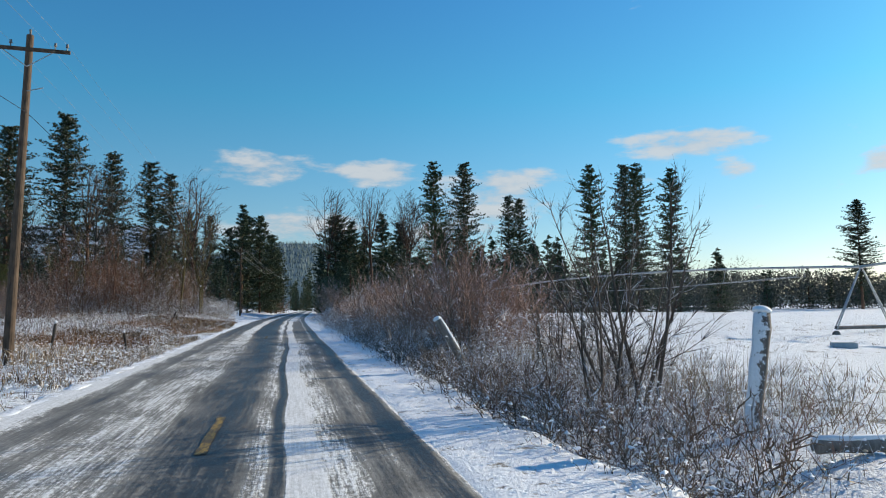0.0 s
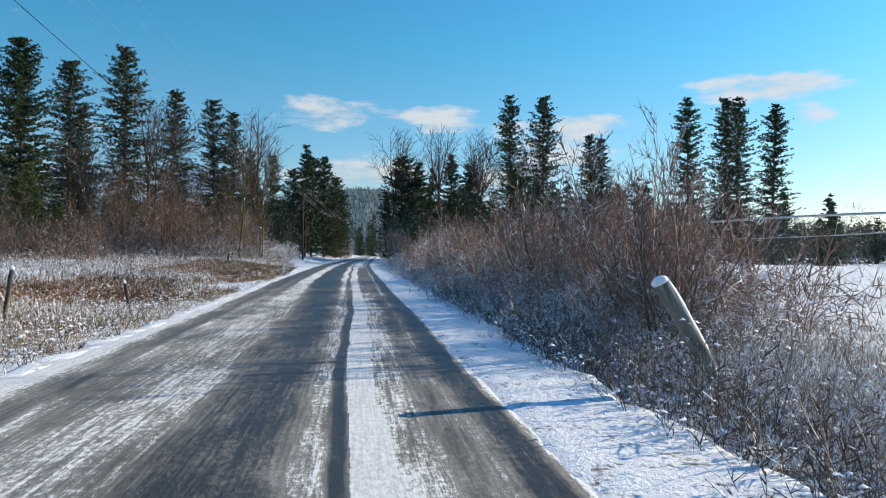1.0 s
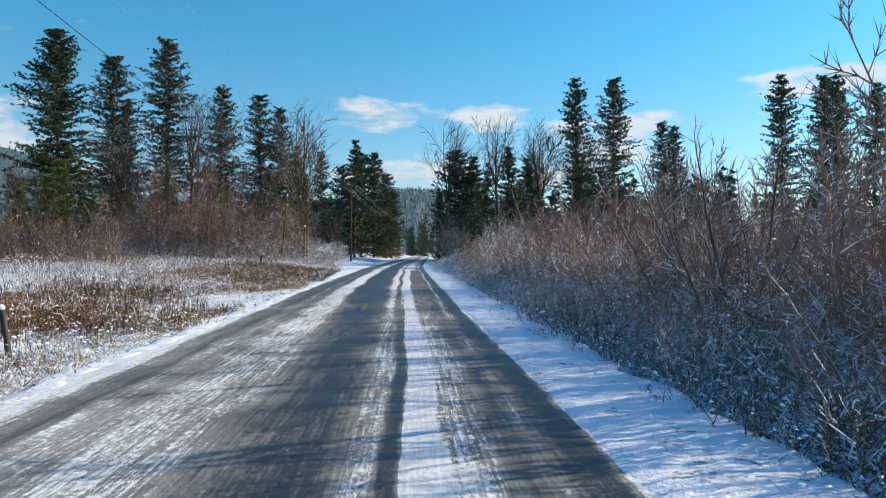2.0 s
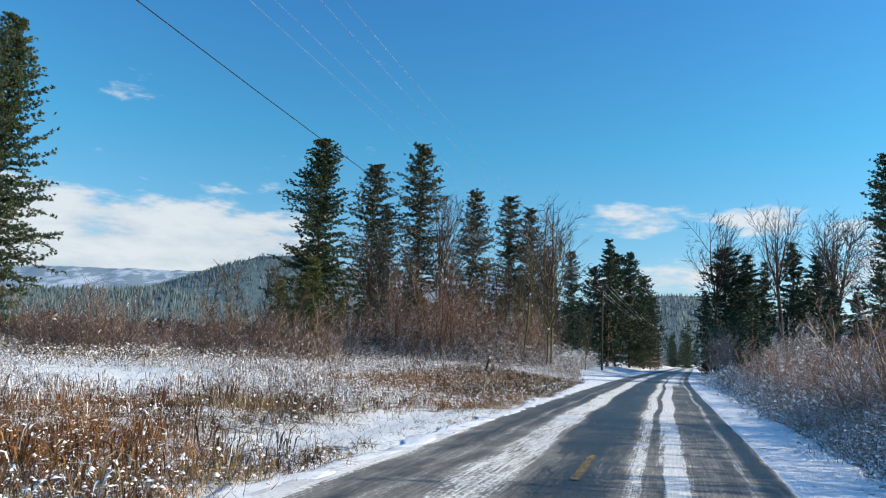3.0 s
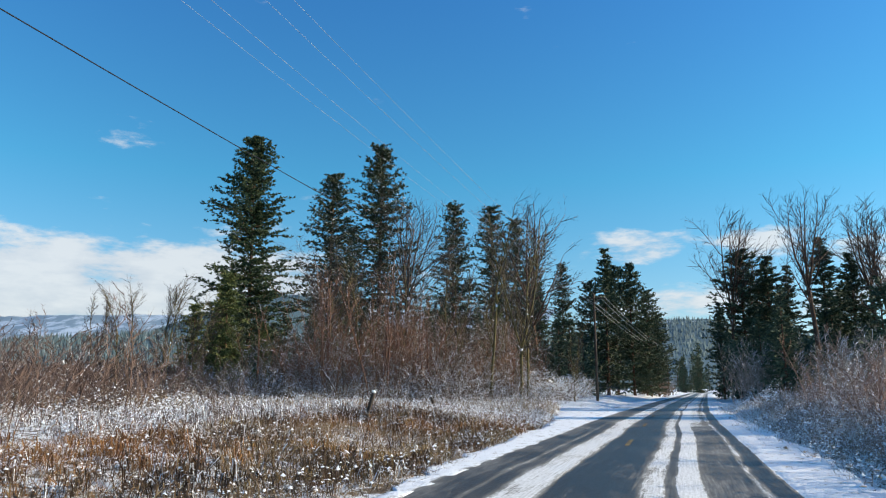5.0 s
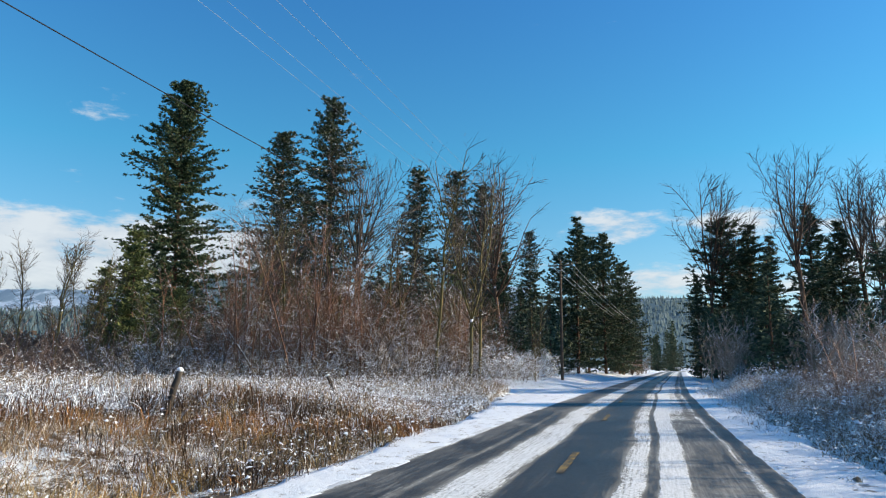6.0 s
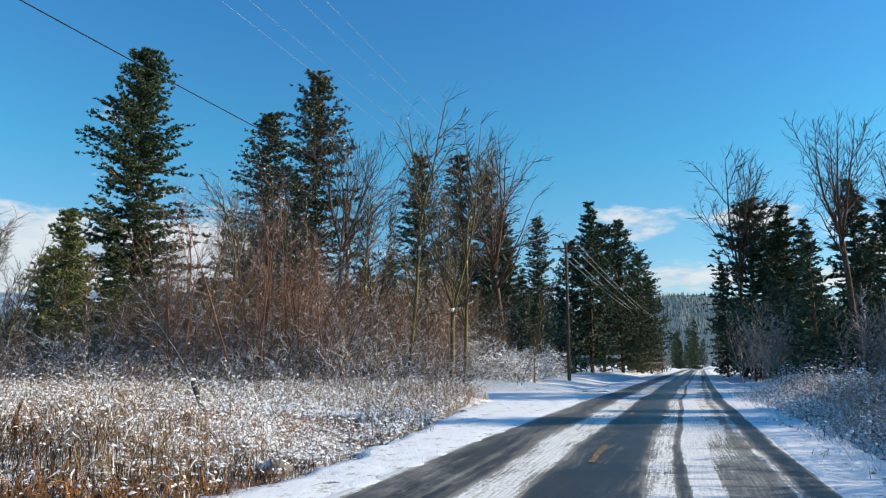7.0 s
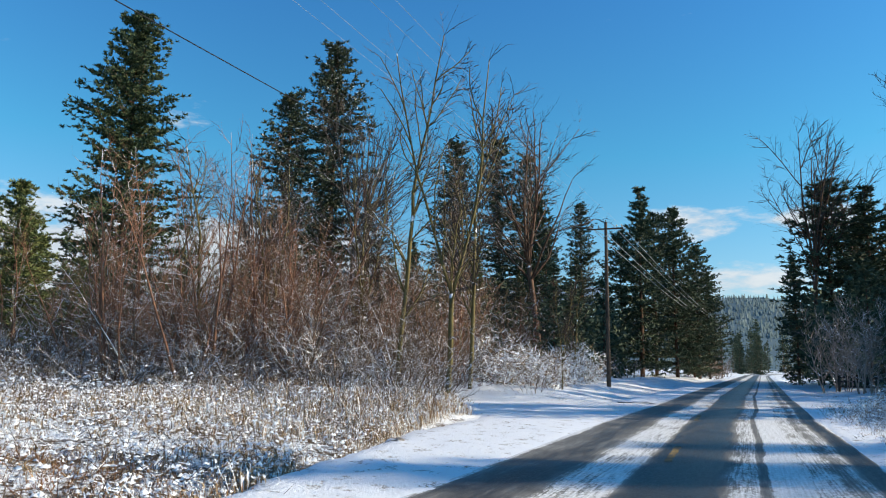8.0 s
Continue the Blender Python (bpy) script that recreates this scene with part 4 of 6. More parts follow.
stand(small_a, [(-44.4, 118.3, 1.0, 30, 1.0), (-41.5, 121.0, 0.6, 190), (-49.0, 124.0, 0.75, 80), (-22, 150, 0.9, 20), (-36, 138, 0.7, 120), (-47.5, 121.5, 0.85, 260, 1.2), (-53.5, 125.0, 0.8, 140, 1.2)])

# the far tree line on both sides and along the road's end
spots_a, spots_b = [], []
for k in range(44):                      # a dense belt beyond the field
    x = 30 + k * 5.6 + R.uniform(-1.5, 1.5)
    y = 152 + 0.12 * k * 4 + R.uniform(-4, 18)
    s = R.uniform(0.26, 0.40) if x > 80 else R.uniform(0.34, 0.58)
    (spots_a if R.random() < 0.5 else spots_b).append((x, y, s, R.uniform(0, 360), 1.5))
for k in range(15):
    y = 235 + k * 16
    for side in (-1, 1):
        x = float(road_x(np.array([y * 1.0]))[0]) + side * R.uniform(9.5, 17)
        (spots_a if R.random() < 0.4 else spots_b).append((x, y + R.uniform(-4, 4), R.uniform(0.40, 0.70), R.uniform(0, 360), 1.0))
for k in range(22):
    x, y = R.uniform(-120, -66), R.uniform(195, 290)
    (spots_a if R.random() < 0.5 else spots_b).append((x, y, R.uniform(0.28, 0.45), R.uniform(0, 360), 1.2))
for k in range(12):
    x, y = R.uniform(-60, -16), R.uniform(205, 260)
    (spots_a if R.random() < 0.5 else spots_b).append((x, y, R.uniform(0.4, 0.6), R.uniform(0, 360), 1.2))
for k in range(10):
    x, y = R.uniform(22, 62), R.uniform(180, 240)
    (spots_a if R.random() < 0.5 else spots_b).append((x, y, R.uniform(0.55, 0.8), R.uniform(0, 360), 1.2))
for k in range(34):                      # young conifers below the tall trees
    x, y = R.uniform(-52, -11), R.uniform(136, 190)
    spots_b.append((x, y, R.uniform(0.28, 0.46), R.uniform(0, 360), 1.3))
for k in range(10):
    spots_b.append((R.uniform(-58, -43), R.uniform(128, 145), R.uniform(0.24, 0.38), R.uniform(0, 360), 1.4))
for k in range(18):                      # round the far end of the road
    y = R.uniform(420, 640)
    x = float(road_x(np.array([y]))[0]) + R.choice((-1, 1)) * R.uniform(5.5, 16)
    (spots_a if R.random() < 0.5 else spots_b).append((x, y, R.uniform(0.5, 0.95), R.uniform(0, 360), 1.0))
for k in range(26):                      # lower conifers round the pines beyond the field
    spots_b.append((R.uniform(36, 84), R.uniform(118, 136), R.uniform(0.30, 0.50), R.uniform(0, 360), 1.3))
for k in range(16):                      # closing the view where the road bends away
    spots_b.append((R.uniform(3.5, 12.0), R.uniform(350, 410), R.uniform(0.25, 0.55), R.uniform(0, 360), 1.1))
for k in range(30):
    x, y = R.uniform(12, 62), R.uniform(140, 178)
    (spots_a if R.random() < 0.4 else spots_b).append((x, y, R.uniform(0.30, 0.55), R.uniform(0, 360), 1.3))
for k in range(16):                      # deeper woods on the right
    x, y = R.uniform(12, 64), R.uniform(176, 214)
    (spots_a if R.random() < 0.4 else spots_b).append((x, y, R.uniform(0.5, 0.64), R.uniform(0, 360), 1.4))
for k in range(26):                      # deeper woods on the left
    x, y = R.uniform(-72, -18), R.uniform(165, 215)
    (spots_a if R.random() < 0.4 else spots_b).append((x, y, R.uniform(0.42, 0.56), R.uniform(0, 360), 1.4))
stand(far_a, spots_a)
stand(far_b, spots_b)

def belt(name, label, a, b, deep, n, hmax, mat, seed, size=0.9):
    """A far strip of woods as one mass: short strokes up to an uneven top."""
    rg = np.random.default_rng(seed)
    t, q = rg.random(n), rg.random(n)
    x = a[0] + (b[0] - a[0]) * t + rg.normal(size=n) * 0.4
    y = a[1] + (b[1] - a[1]) * t + deep * q
    top = hmax * (0.74 + 0.16 * fnoise(x, y, 0.25, seed) + 0.18 * fnoise(x, y, 0.9, seed + 3.0))
    z = top * rg.random(n) ** 0.65
    D = rg.normal(size=(n, 3)) * np.array([0.7, 0.7, 0.5]) + np.array([0, 0, 0.5])
    D /= np.linalg.norm(D, axis=1)[:, None]
    V, F = blades(np.stack([x, y, z], 1), D, size * rg.uniform(0.6, 1.4, n), np.full(n, size * 0.85), rg)
    return tagged(new(name, mesh_from(name, V, [F], mat)), label, "woods", kind="stuff")


belt("far_woods", "dark belt of low woods beyond the snowy field", (28, 150), (300, 176), 16, 80000, 11.5, M["belt"], 3, 0.55)
belt("far_brush", "brown belt of brush beyond the open field", (-120, 118), (-48, 150), 16, 12000, 6.5, M["brush_far"], 5, 0.7)
belt("far_woods", "dark undergrowth below the roadside trees", (9, 158), (64, 166), 20, 26000, 11.0, M["needles_dark"], 8, 0.5)
belt("far_woods", "dark undergrowth below the roadside trees", (-56, 156), (-12, 162), 30, 26000, 11.0, M["needles_dark"], 7, 0.5)

# ---- bare trees ----
BARE = "leafless grey cottonwood with snow along its limbs"
bare_a = bare_tree("bare_tree", BARE, 30, 51, M["grey_bark"], M["twig_dark"], 26, 0.8, 0.32, 3, 0.50, 0.40)
bare_b = bare_tree("bare_tree", BARE, 19, 52, M["pine_bark"], M["twig_dark"], 24, 0.62, 0.42, 4, 0.45, 0.36)
bare_c = bare_tree("bare_tree", "dark leafless oak-like tree with heavy forked limbs", 28, 57, M["pine_bark"], M["twig_dark"], 16, 0.8, 0.5, 4, 0.55, 0.34, 1.25)
slim_a = bare_tree("bare_tree", "slender leafless alder with snow along its limbs", 20, 53, M["moss_bark"], M["twig_dark"], 18, 0.6, 0.22, 1, 0.5, 0.22, 0.65)
slim_b = bare_tree("bare_tree", "mossy-trunked leafless alder with forked stems", 18, 54, M["moss_bark"], M["twig_dark"], 15, 0.55, 0.25, 2, 0.3, 0.24, 0.8)
bare_o = bare_tree("bare_tree", "broad leafless tree with dark wide-spreading limbs", 20, 58, M["pine_bark"], M["twig_dark"], 30, 0.85, 0.36, 4, 0.42, 0.38, 1.2)
stand(bare_o, [(-17.6, 159.8, 1.52, 0, 1.0)])
stand(bare_a, [(-36.0, 150, 0.98, 120), (-48, 150, 0.85, 33), (30, 134, 0.75, 200)])
stand(bare_b, [(10.8, 176.0, 1.57, 0), (16.0, 182, 1.32, 150), (26.5, 150.0, 1.25, 50), (-62, 150, 0.88, 20), (-52, 156, 1.1, 300)])
stand(bare_c, [(-40.0, 160.0, 1.12, 30), (18.8, 152.0, 0.95, 60), (31.0, 172, 1.05, 110), (36.5, 160, 0.9, 10)])
stand(slim_a, [(-15.2, 118.6, 1.0, 0), (-12.4, 122.0, 0.95, 90), (-29.0, 119.5, 0.86, 200), (-33.0, 121.0, 0.75, 20), (-22.5, 128.0, 0.85, 130), (-17.0, 133.0, 0.9, 300), (-9.8, 138.0, 0.5, 10), (-36.5, 128.0, 0.7, 160), (-47.8, 113.0, 0.66, 20), (-50.2, 115.5, 0.72, 110), (-52.6, 112.0, 0.64, 250), (-55.0, 116.0, 0.68, 330), (-46.0, 117.0, 0.6, 75)])
stand(slim_b, [(-12.3, 118.4, 1.05, 0), (-19.5, 122.5, 0.8, 60), (-25.0, 121.0, 0.85, 250), (-30.5, 126.0, 0.75, 10), (-21.0, 140.0, 0.9, 100), (-8.8, 129.5, 0.4, 45), (-49.0, 117.5, 0.72, 200), (-57.5, 113.5, 0.66, 80), (-44.8, 113.8, 0.55, 140)])

# ---- thickets ----
THK = "tall reddish-brown leafless thicket shrub dusted with snow"
thick_a = thicket_tree("thicket_tree", THK, 12.0, 61, M["twig_red"], 6, 1.1, 0.30, 18, 3, 0.0062)
thick_b = thicket_tree("thicket_tree", "brown leafless alder clump with snow along its branches", 12.0, 62, M["twig_brown"], 5, 1.0, 0.36, 17, 3, 0.0075)
thick_e = thicket_tree("thicket_tree", "brown leafless tree with snow along spreading limbs", 11.0, 65, M["twig_limb"], 3, 0.6, 0.30, 20, 4, 0.0105, "left thicket", 0.02, 1.5)
thick_f = thicket_tree("thicket_tree", "slender reddish leafless tree with a feathery crown", 14.0, 66, M["twig_red"], 2, 0.4, 0.14, 30, 4, 0.0075, "left thicket", 0.16, 1.1)
thick_c = thicket_tree("thicket_shrub", "greyish leafless undergrowth shrub laden with snow", 5.0, 63, M["twig_snowy"], 7, 1.1, 0.85, 8, 2, 0.0075, "left thicket", 0.05, 1.5)
sa, sb, sc, sd, se, sf = [], [], [], [], [], []
for k in range(66):
    t = R.random()
    x = -13 - 26 * t + R.uniform(-1.2, 1.2)
    y = 121.5 - 8 * t + R.random() ** 1.5 * 30
    s = R.uniform(0.65, 1.0) * (1.15 if 0.45 < t < 0.75 else 0.85)
    pick = R.random()
    (sa if pick < 0.34 else sb if pick < 0.56 else se if pick < 0.80 else sf).append((x, y, s, R.uniform(0, 360), 1.0))
se += [(-35.5, 111.5, 0.75, 60), (-27.5, 113.0, 0.85, 170), (-19.5, 117.0, 0.8, 290), (-31.0, 112.3, 0.7, 20), (-23.0, 115.5, 0.7, 200), (-15.8, 119.3, 0.75, 110)]
sf += [(-29.5, 116.0, 1.05, 10), (-33.5, 116.5, 0.95, 140), (-25.0, 118.0, 1.0, 260), (-20.5, 120.5, 0.95, 70)]
for k in range(62):
    t = R.random()
    x = -9 - 32 * t
    y = 121 - 9 * t + R.random() ** 1.5 * 24 if x < -12 else R.uniform(141, 175)
    sc.append((x, y, R.uniform(0.5, 1.0), R.uniform(0, 360), 1.2))
for k in range(40):                      # the far side of the open field on the left
    x, y = R.uniform(-80, -40), R.uniform(98, 120)
    sd.append((x, y, R.uniform(0.30, 0.58), R.uniform(0, 360), 1.2))
sa += [(-31.5, 117.5, 1.25, 95), (-27.0, 117.0, 1.32, 200), (-23.5, 119.5, 1.2, 20), (-29.0, 113.5, 1.15, 40), (-25.5, 115.0, 1.22, 160), (-33.0, 114.5, 1.0, 220), (-21.5, 118.0, 1.05, 300), (-37.0, 114.0, 0.85, 80), (-44.0, 112.5, 0.6, 10, 1.2), (-47.0, 113, 0.55, 70, 1.2)]
thick_d = thicket_tree("field_brush", "reddish-brown leafless brush beyond an open field", 12.0, 64, M["twig_field"], 9, 2.4, 0.5, 11, 3, 0.0065, "field brush", 0.13, 2.6, True)
for k in range(34):                      # a row of brush behind the drifted snow
    t = R.random()
    sd.append((-23.5 - 20 * t + R.uniform(-1, 1), 79.0 - 9 * t + R.uniform(-1.5, 3.5), R.uniform(0.25, 0.54), R.uniform(0, 360), 1.2))
sd += [(-15.5, 66.6, 0.30, 50, 0.8), (-18.7, 70.6, 0.27, 150, 0.8), (-13.0, 72.6, 0.22, 250, 0.8)]
stand(thick_d, sd)
for k in range(26):                      # brown brush along the far end of the road
    y = R.uniform(205, 300)
    sb.append((float(road_x(np.array([y]))[0]) + R.choice((-1, 1, -1)) * R.uniform(5.5, 10), y, R.uniform(0.2, 0.5), R.uniform(0, 360), 1.6))
stand(thick_a, sa)
stand(thick_b, sb)
stand(thick_e, se)
stand(thick_f, sf)
for k in range(22):                      # snow-laden shrubs before the thicket
    t = R.random()
    sc.append((-13 - 28 * t, 118.5 - 8.5 * t + R.uniform(-1.5, 1.0), R.uniform(0.35, 0.62), R.uniform(0, 360), 1.4))
for k in range(9):                       # snow-laden bushes at the edge of the woods
    sc.append((-R.uniform(29, 41), R.uniform(106, 113), R.uniform(0.55, 0.85), R.uniform(0, 360), 1.0))
for k in range(22):
    sc.append((-R.uniform(9.5, 42), R.uniform(105, 117), R.uniform(0.28, 0.66), R.uniform(0, 360), 1.5))
for k in range(10):
    sc.append((-R.uniform(8.6, 13), R.uniform(123, 137), R.uniform(0.35, 0.6), R.uniform(0, 360), 1.2))
stand(thick_c, sc)
thick_g = thicket_tree("thicket_shrub", "leafless shrub with long arching limbs under fresh snow", 6.0, 67, M["twig_limb"], 9, 0.8, 1.05, 9, 3, 0.0085, "left thicket", -0.05, 2.0)
RB = random.Random(91)
sk = []
for k in range(26):
    t = k / 25
    sk.append((-13.5 - 26 * t + RB.uniform(-0.8, 0.8), 118.2 - 8.0 * t + RB.uniform(-1.0, 3.0), RB.uniform(0.55, 1.05), RB.uniform(0, 360), 1.0))
stand(thick_g, sk)

def twig_mass(name, label, rg, x, y, h, lmin, lmax, wide, mat, up=0.35, base=0.0, power=1.0):
    """Countless twigs filling the space up to height h over each place."""
    keep = side_road(x, y) < 0.3
    x, y, h = x[keep], y[keep], h[keep]
    n = len(x)
    z = ground_z(x, y) + base + np.maximum(h, 0.02) * rg.random(n) ** power
    D = rg.normal(size=(n, 3)) * np.array([0.8, 0.8, 0.55]) + np.array([0, 0, up])
    D /= np.linalg.norm(D, axis=1)[:, None]
    L = rg.uniform(lmin, lmax, n)
    V, F = blades(np.stack([x, y, z], 1), D, L, wide * rg.uniform(0.6, 1.5, n), rg)
    return tagged(new(name, mesh_from(name, V, [F], mat)), label, "brush", kind="stuff")


rb = np.random.default_rng(15)
n = 46000
t = rb.random(n)
x = -12.5 - 29 * t + rb.normal(size=n) * 0.6
y = 120.5 - 7.5 * t + 26 * rb.random(n) ** 1.4
h = 6.2 + 3.5 * fnoise(x, y, 0.35, 2.0) + 2.0 * fnoise(x, y, 1.0, 6.0) + 2.0 * np.exp(-((x + 27) / 6) ** 2)
twig_mass("thicket_twigs", "dense reddish-brown twigs filling the thicket", rb, x, y, h, 0.3, 0.9, 0.022, M["thick_brush"], 0.7, 0.0, 0.85)
n = 9000
x, y = rb.uniform(-13.5, -8.8, n), rb.uniform(124, 150, n)
twig_mass("thicket_twigs", "snow-laden undergrowth at the foot of dark firs", rb, x, y, 2.2 + 1.2 * fnoise(x, y, 0.6, 2.0), 0.25, 0.8, 0.05, M["snow_weeds"], 0.3)
n = 18000
x, y = rb.uniform(-84, -38, n), rb.uniform(98, 122, n)
twig_mass("thicket_twigs", "brown brush along the far side of a field", rb, x, y, 1.6 + 1.6 * fnoise(x, y, 0.3, 9.0), 0.3, 1.0, 0.04, M["brush_far"], 0.5)

n = 16000
x, y = 33 + 52 * rb.random(n), rb.uniform(114, 127, n)
x = x + 0.25 * (y - 114)
twig_mass("thicket_twigs", "dark brush at the foot of pines beyond a field", rb, x, y, 7.5 + 2.2 * fnoise(x, y, 0.3, 4.0) + 1.5 * fnoise(x, y, 0.9, 1.0), 0.4, 1.1, 0.07, M["belt"], 0.5)

# ---- the right-hand hedge ----
HED = "leafless roadside brush with frosted reddish twigs"
hedge_a = thicket_tree("roadside_shrub", HED, 3.0, 71, M["twig_frost"], 10, 0.9, 0.55, 9, 3, 0.0065, "roadside hedge", 0.10, 0.9, True)
hedge_b = thicket_tree("roadside_shrub", HED, 3.0, 72, M["twig_rose"], 10, 1.0, 0.65, 9, 3, 0.0065, "roadside hedge", 0.10, 0.9, True)
low_a = shrub("low_bush", "low tangled bush with snow on its twigs", 1.3, 73, M["twig_snowy"], 22, 0.9, 0.75, 6, 3, 0.012, 4, "low roadside bushes", False, 1)
sa, sb, sl = [], [], []
y = 16.5
while y < 121:
    for row in range(3):
        x = (5.7 if y < 66 else 6.4) + row * 1.5 + R.uniform(-0.4, 0.4)
        s = R.uniform(0.70, 1.05) * (0.48 if row == 0 else 0.85 if row == 1 else 1.05)
        if row and y < 20.5:
            continue
        if y > 99:
            x, s = x + 0.8, s * 0.56
        if y < 24:
            s *= 0.62 + 0.34 * (y - 16.5) / 7.5
        (sa if R.random() < 0.55 else sb).append((x, y + R.uniform(-0.8, 0.8), s, R.uniform(0, 360), 1.0))
    y += 2.2
y = 6.0
while y < 121:
    if y < 40:
        sl.append((5.0 + R.uniform(-0.25, 0.4), y, R.uniform(0.4, 0.7), R.uniform(0, 360), 1.2))
    if y < 40:
        sl.append((5.6 + R.uniform(-0.4, 0.4), y + 0.6, R.uniform(0.6, 1.0), R.uniform(0, 360), 1.0))
    if 20 < y < 26:
        sl.append((6.9 + R.uniform(-0.5, 0.3), y + 0.2, R.uniform(0.45, 0.7), R.uniform(0, 360), 1.0))
    y += 2.0 if y > 26 else 1.2
for k in range(50):                      # frosted brush on the left verge
    x, y = -R.uniform(8, 30), R.uniform(34, 114)
    sl.append((x, y, R.uniform(0.5, 1.1), R.uniform(0, 360), 1.1))
for k in range(9):
    (sa if k % 2 else sb).append((R.uniform(5.4, 6.8), 7.0 + k * 1.1, R.uniform(0.32, 0.44), R.uniform(0, 360), 1.3))
for k in range(16):                      # taller growth behind
    (sa if k % 2 else sb).append((R.uniform(7.4, 10.5), R.uniform(31, 58), R.uniform(1.15, 1.5), R.uniform(0, 360), 0.9))
stand(hedge_a, sa)
stand(hedge_b, sb)
stand(low_a, sl)
willow = thicket_tree("willow_clump", "tall leafless willow clump with frosted catkins", 4.9, 75, M["twig_grey"], 7, 0.40, 0.42, 17, 4, 0.0085, "willows", 0.12, 0.75, False, True)
sapling = thicket_tree("sapling", "tall leafless alder sapling behind the roadside hedge", 5.0, 76, M["twig_rose"], 4, 0.5, 0.28, 16, 4, 0.0095, "roadside saplings", 0.13, 1.0, True)
sapling_b = thicket_tree("sapling", "frosted grey-brown alder sapling at the road's verge", 9.0, 77, M["twig_pale"], 4, 0.7, 0.42, 19, 4, 0.009, "roadside saplings", 0.06, 1.9, True)
sg, sh = [], []
for k in range(74):
    y = 23 + 76 * R.random()
    sg.append((R.uniform(6.9, 12.0) + (2.0 if y > 88 else 0.0), y, R.uniform(0.55, 1.0) * (0.6 if y > 88 else 1.0), R.uniform(0, 360)))
for k in range(15):
    sg.append((R.uniform(7.0, 10.5), R.uniform(27, 55), R.uniform(0.8, 1.2), R.uniform(0, 360)))
for k in range(46):
    y = R.uniform(84, 98) if k < 26 else R.uniform(141, 158)
    sh.append((R.uniform(8.5, 16.0) if k < 26 else R.uniform(8.5, 26.0), y, R.uniform(0.30, 0.56) if k < 26 else R.uniform(0.6, 1.1), R.uniform(0, 360)))
sg += [(7.2, 22.6, 1.15, 15, 0.7), (8.0, 23.6, 0.95, 130, 0.8), (7.8, 26.2, 1.1, 240, 0.9), (8.6, 28.0, 1.2, 77, 1.0), (9.4, 24.5, 0.8, 310, 0.8)]
stand(sapling, sg)
stand(sapling_b, sh)
stand(willow, [(7.3, 11.3, 0.86, 0), (6.6, 10.9, 0.72, 100), (7.0, 22.0, 0.66, 200), (7.6, 24.5, 0.72, 45), (7.6, 33.0, 0.95, 310), (8.2, 37, 0.9, 20), (7.4, 15.2, 0.5, 77)])


# ---- stuff: grass and clumps of snow ----
def grass(name, label, rng, x, y, hmin, hmax, mat, per=12, width=0.02, lean=0.35, spread_=0.12, rise=1.0):
    """Dry stalks in tussocks: narrow blades that fan out from each root."""
    keep = side_road(x, y) < 0.3
    x, y = np.repeat(x[keep], per), np.repeat(y[keep], per)
    tall = np.repeat(rng.uniform(hmin, hmax, keep.sum()), per)
    tilt = np.repeat(rng.normal(size=(keep.sum(), 2)) * 0.2, per, 0)
    ox, oy = rng.normal(size=len(x)) * spread_, rng.normal(size=len(x)) * spread_
    x, y = x + ox, y + oy
    C = np.stack([x, y, ground_z(x, y) - 0.03], 1)
    D = rng.normal(size=(len(x), 3)) * lean
    D[:, 0] += ox / spread_ * 0.28 + tilt[:, 0]
    D[:, 1] += oy / spread_ * 0.28 + tilt[:, 1]
    D[:, 2] = rise
    D /= np.linalg.norm(D, axis=1)[:, None]
    L = tall * rng.uniform(0.5, 1.1, len(x))
    V, F = blades(C, D, L, np.full(len(x), width) * rng.uniform(0.6, 1.6, len(x)), rng)
    return tagged(new(name, mesh_from(name, V, [F], mat)), label, "grass", kind="stuff")


def lumps(P, s, rng):
    """Uneven little domes of snow at rows of points."""
    n = len(P)
    o = np.array([[math.cos(1.0472 * q), math.sin(1.0472 * q), 0.0] for q in range(6)] + [[0, 0, 0.5]])
    F = np.array([[q, (q + 1) % 6, 6] for q in range(6)])
    st = rng.uniform(0.45, 1.5, (n, 1, 3)) * np.array([1, 1, 1.5])
    V = o[None] * st * s[:, None, None] + rng.normal(size=(n, 7, 3)) * s[:, None, None] * 0.20
    a = rng.uniform(0, 6.28, n)
    c, q = np.cos(a), np.sin(a)
    V = np.stack([V[..., 0] * c[:, None] - V[..., 1] * q[:, None], V[..., 0] * q[:, None] + V[..., 1] * c[:, None], V[..., 2]], -1) + P[:, None]
    return V.reshape(-1, 3), ((np.arange(n) * 7)[:, None, None] + F[None]).reshape(-1, 3)


def snow_clumps(name, label, rng, x, y, zlo, zhi, smin, smax):
    """Lumps of snow caught in the dry stalks."""
    keep = side_road(x, y) < 0.3
    x, y = x[keep], y[keep]
    V, F = lumps(np.stack([x, y, ground_z(x, y) + rng.uniform(zlo, zhi, len(x))], 1), smin + (smax - smin) * rng.random(len(x)) ** 2, rng)
    return tagged(new(name, mesh_from(name, V, [F], M["snow"], True)), label, "snow", kind="stuff")


rng = np.random.default_rng(5)


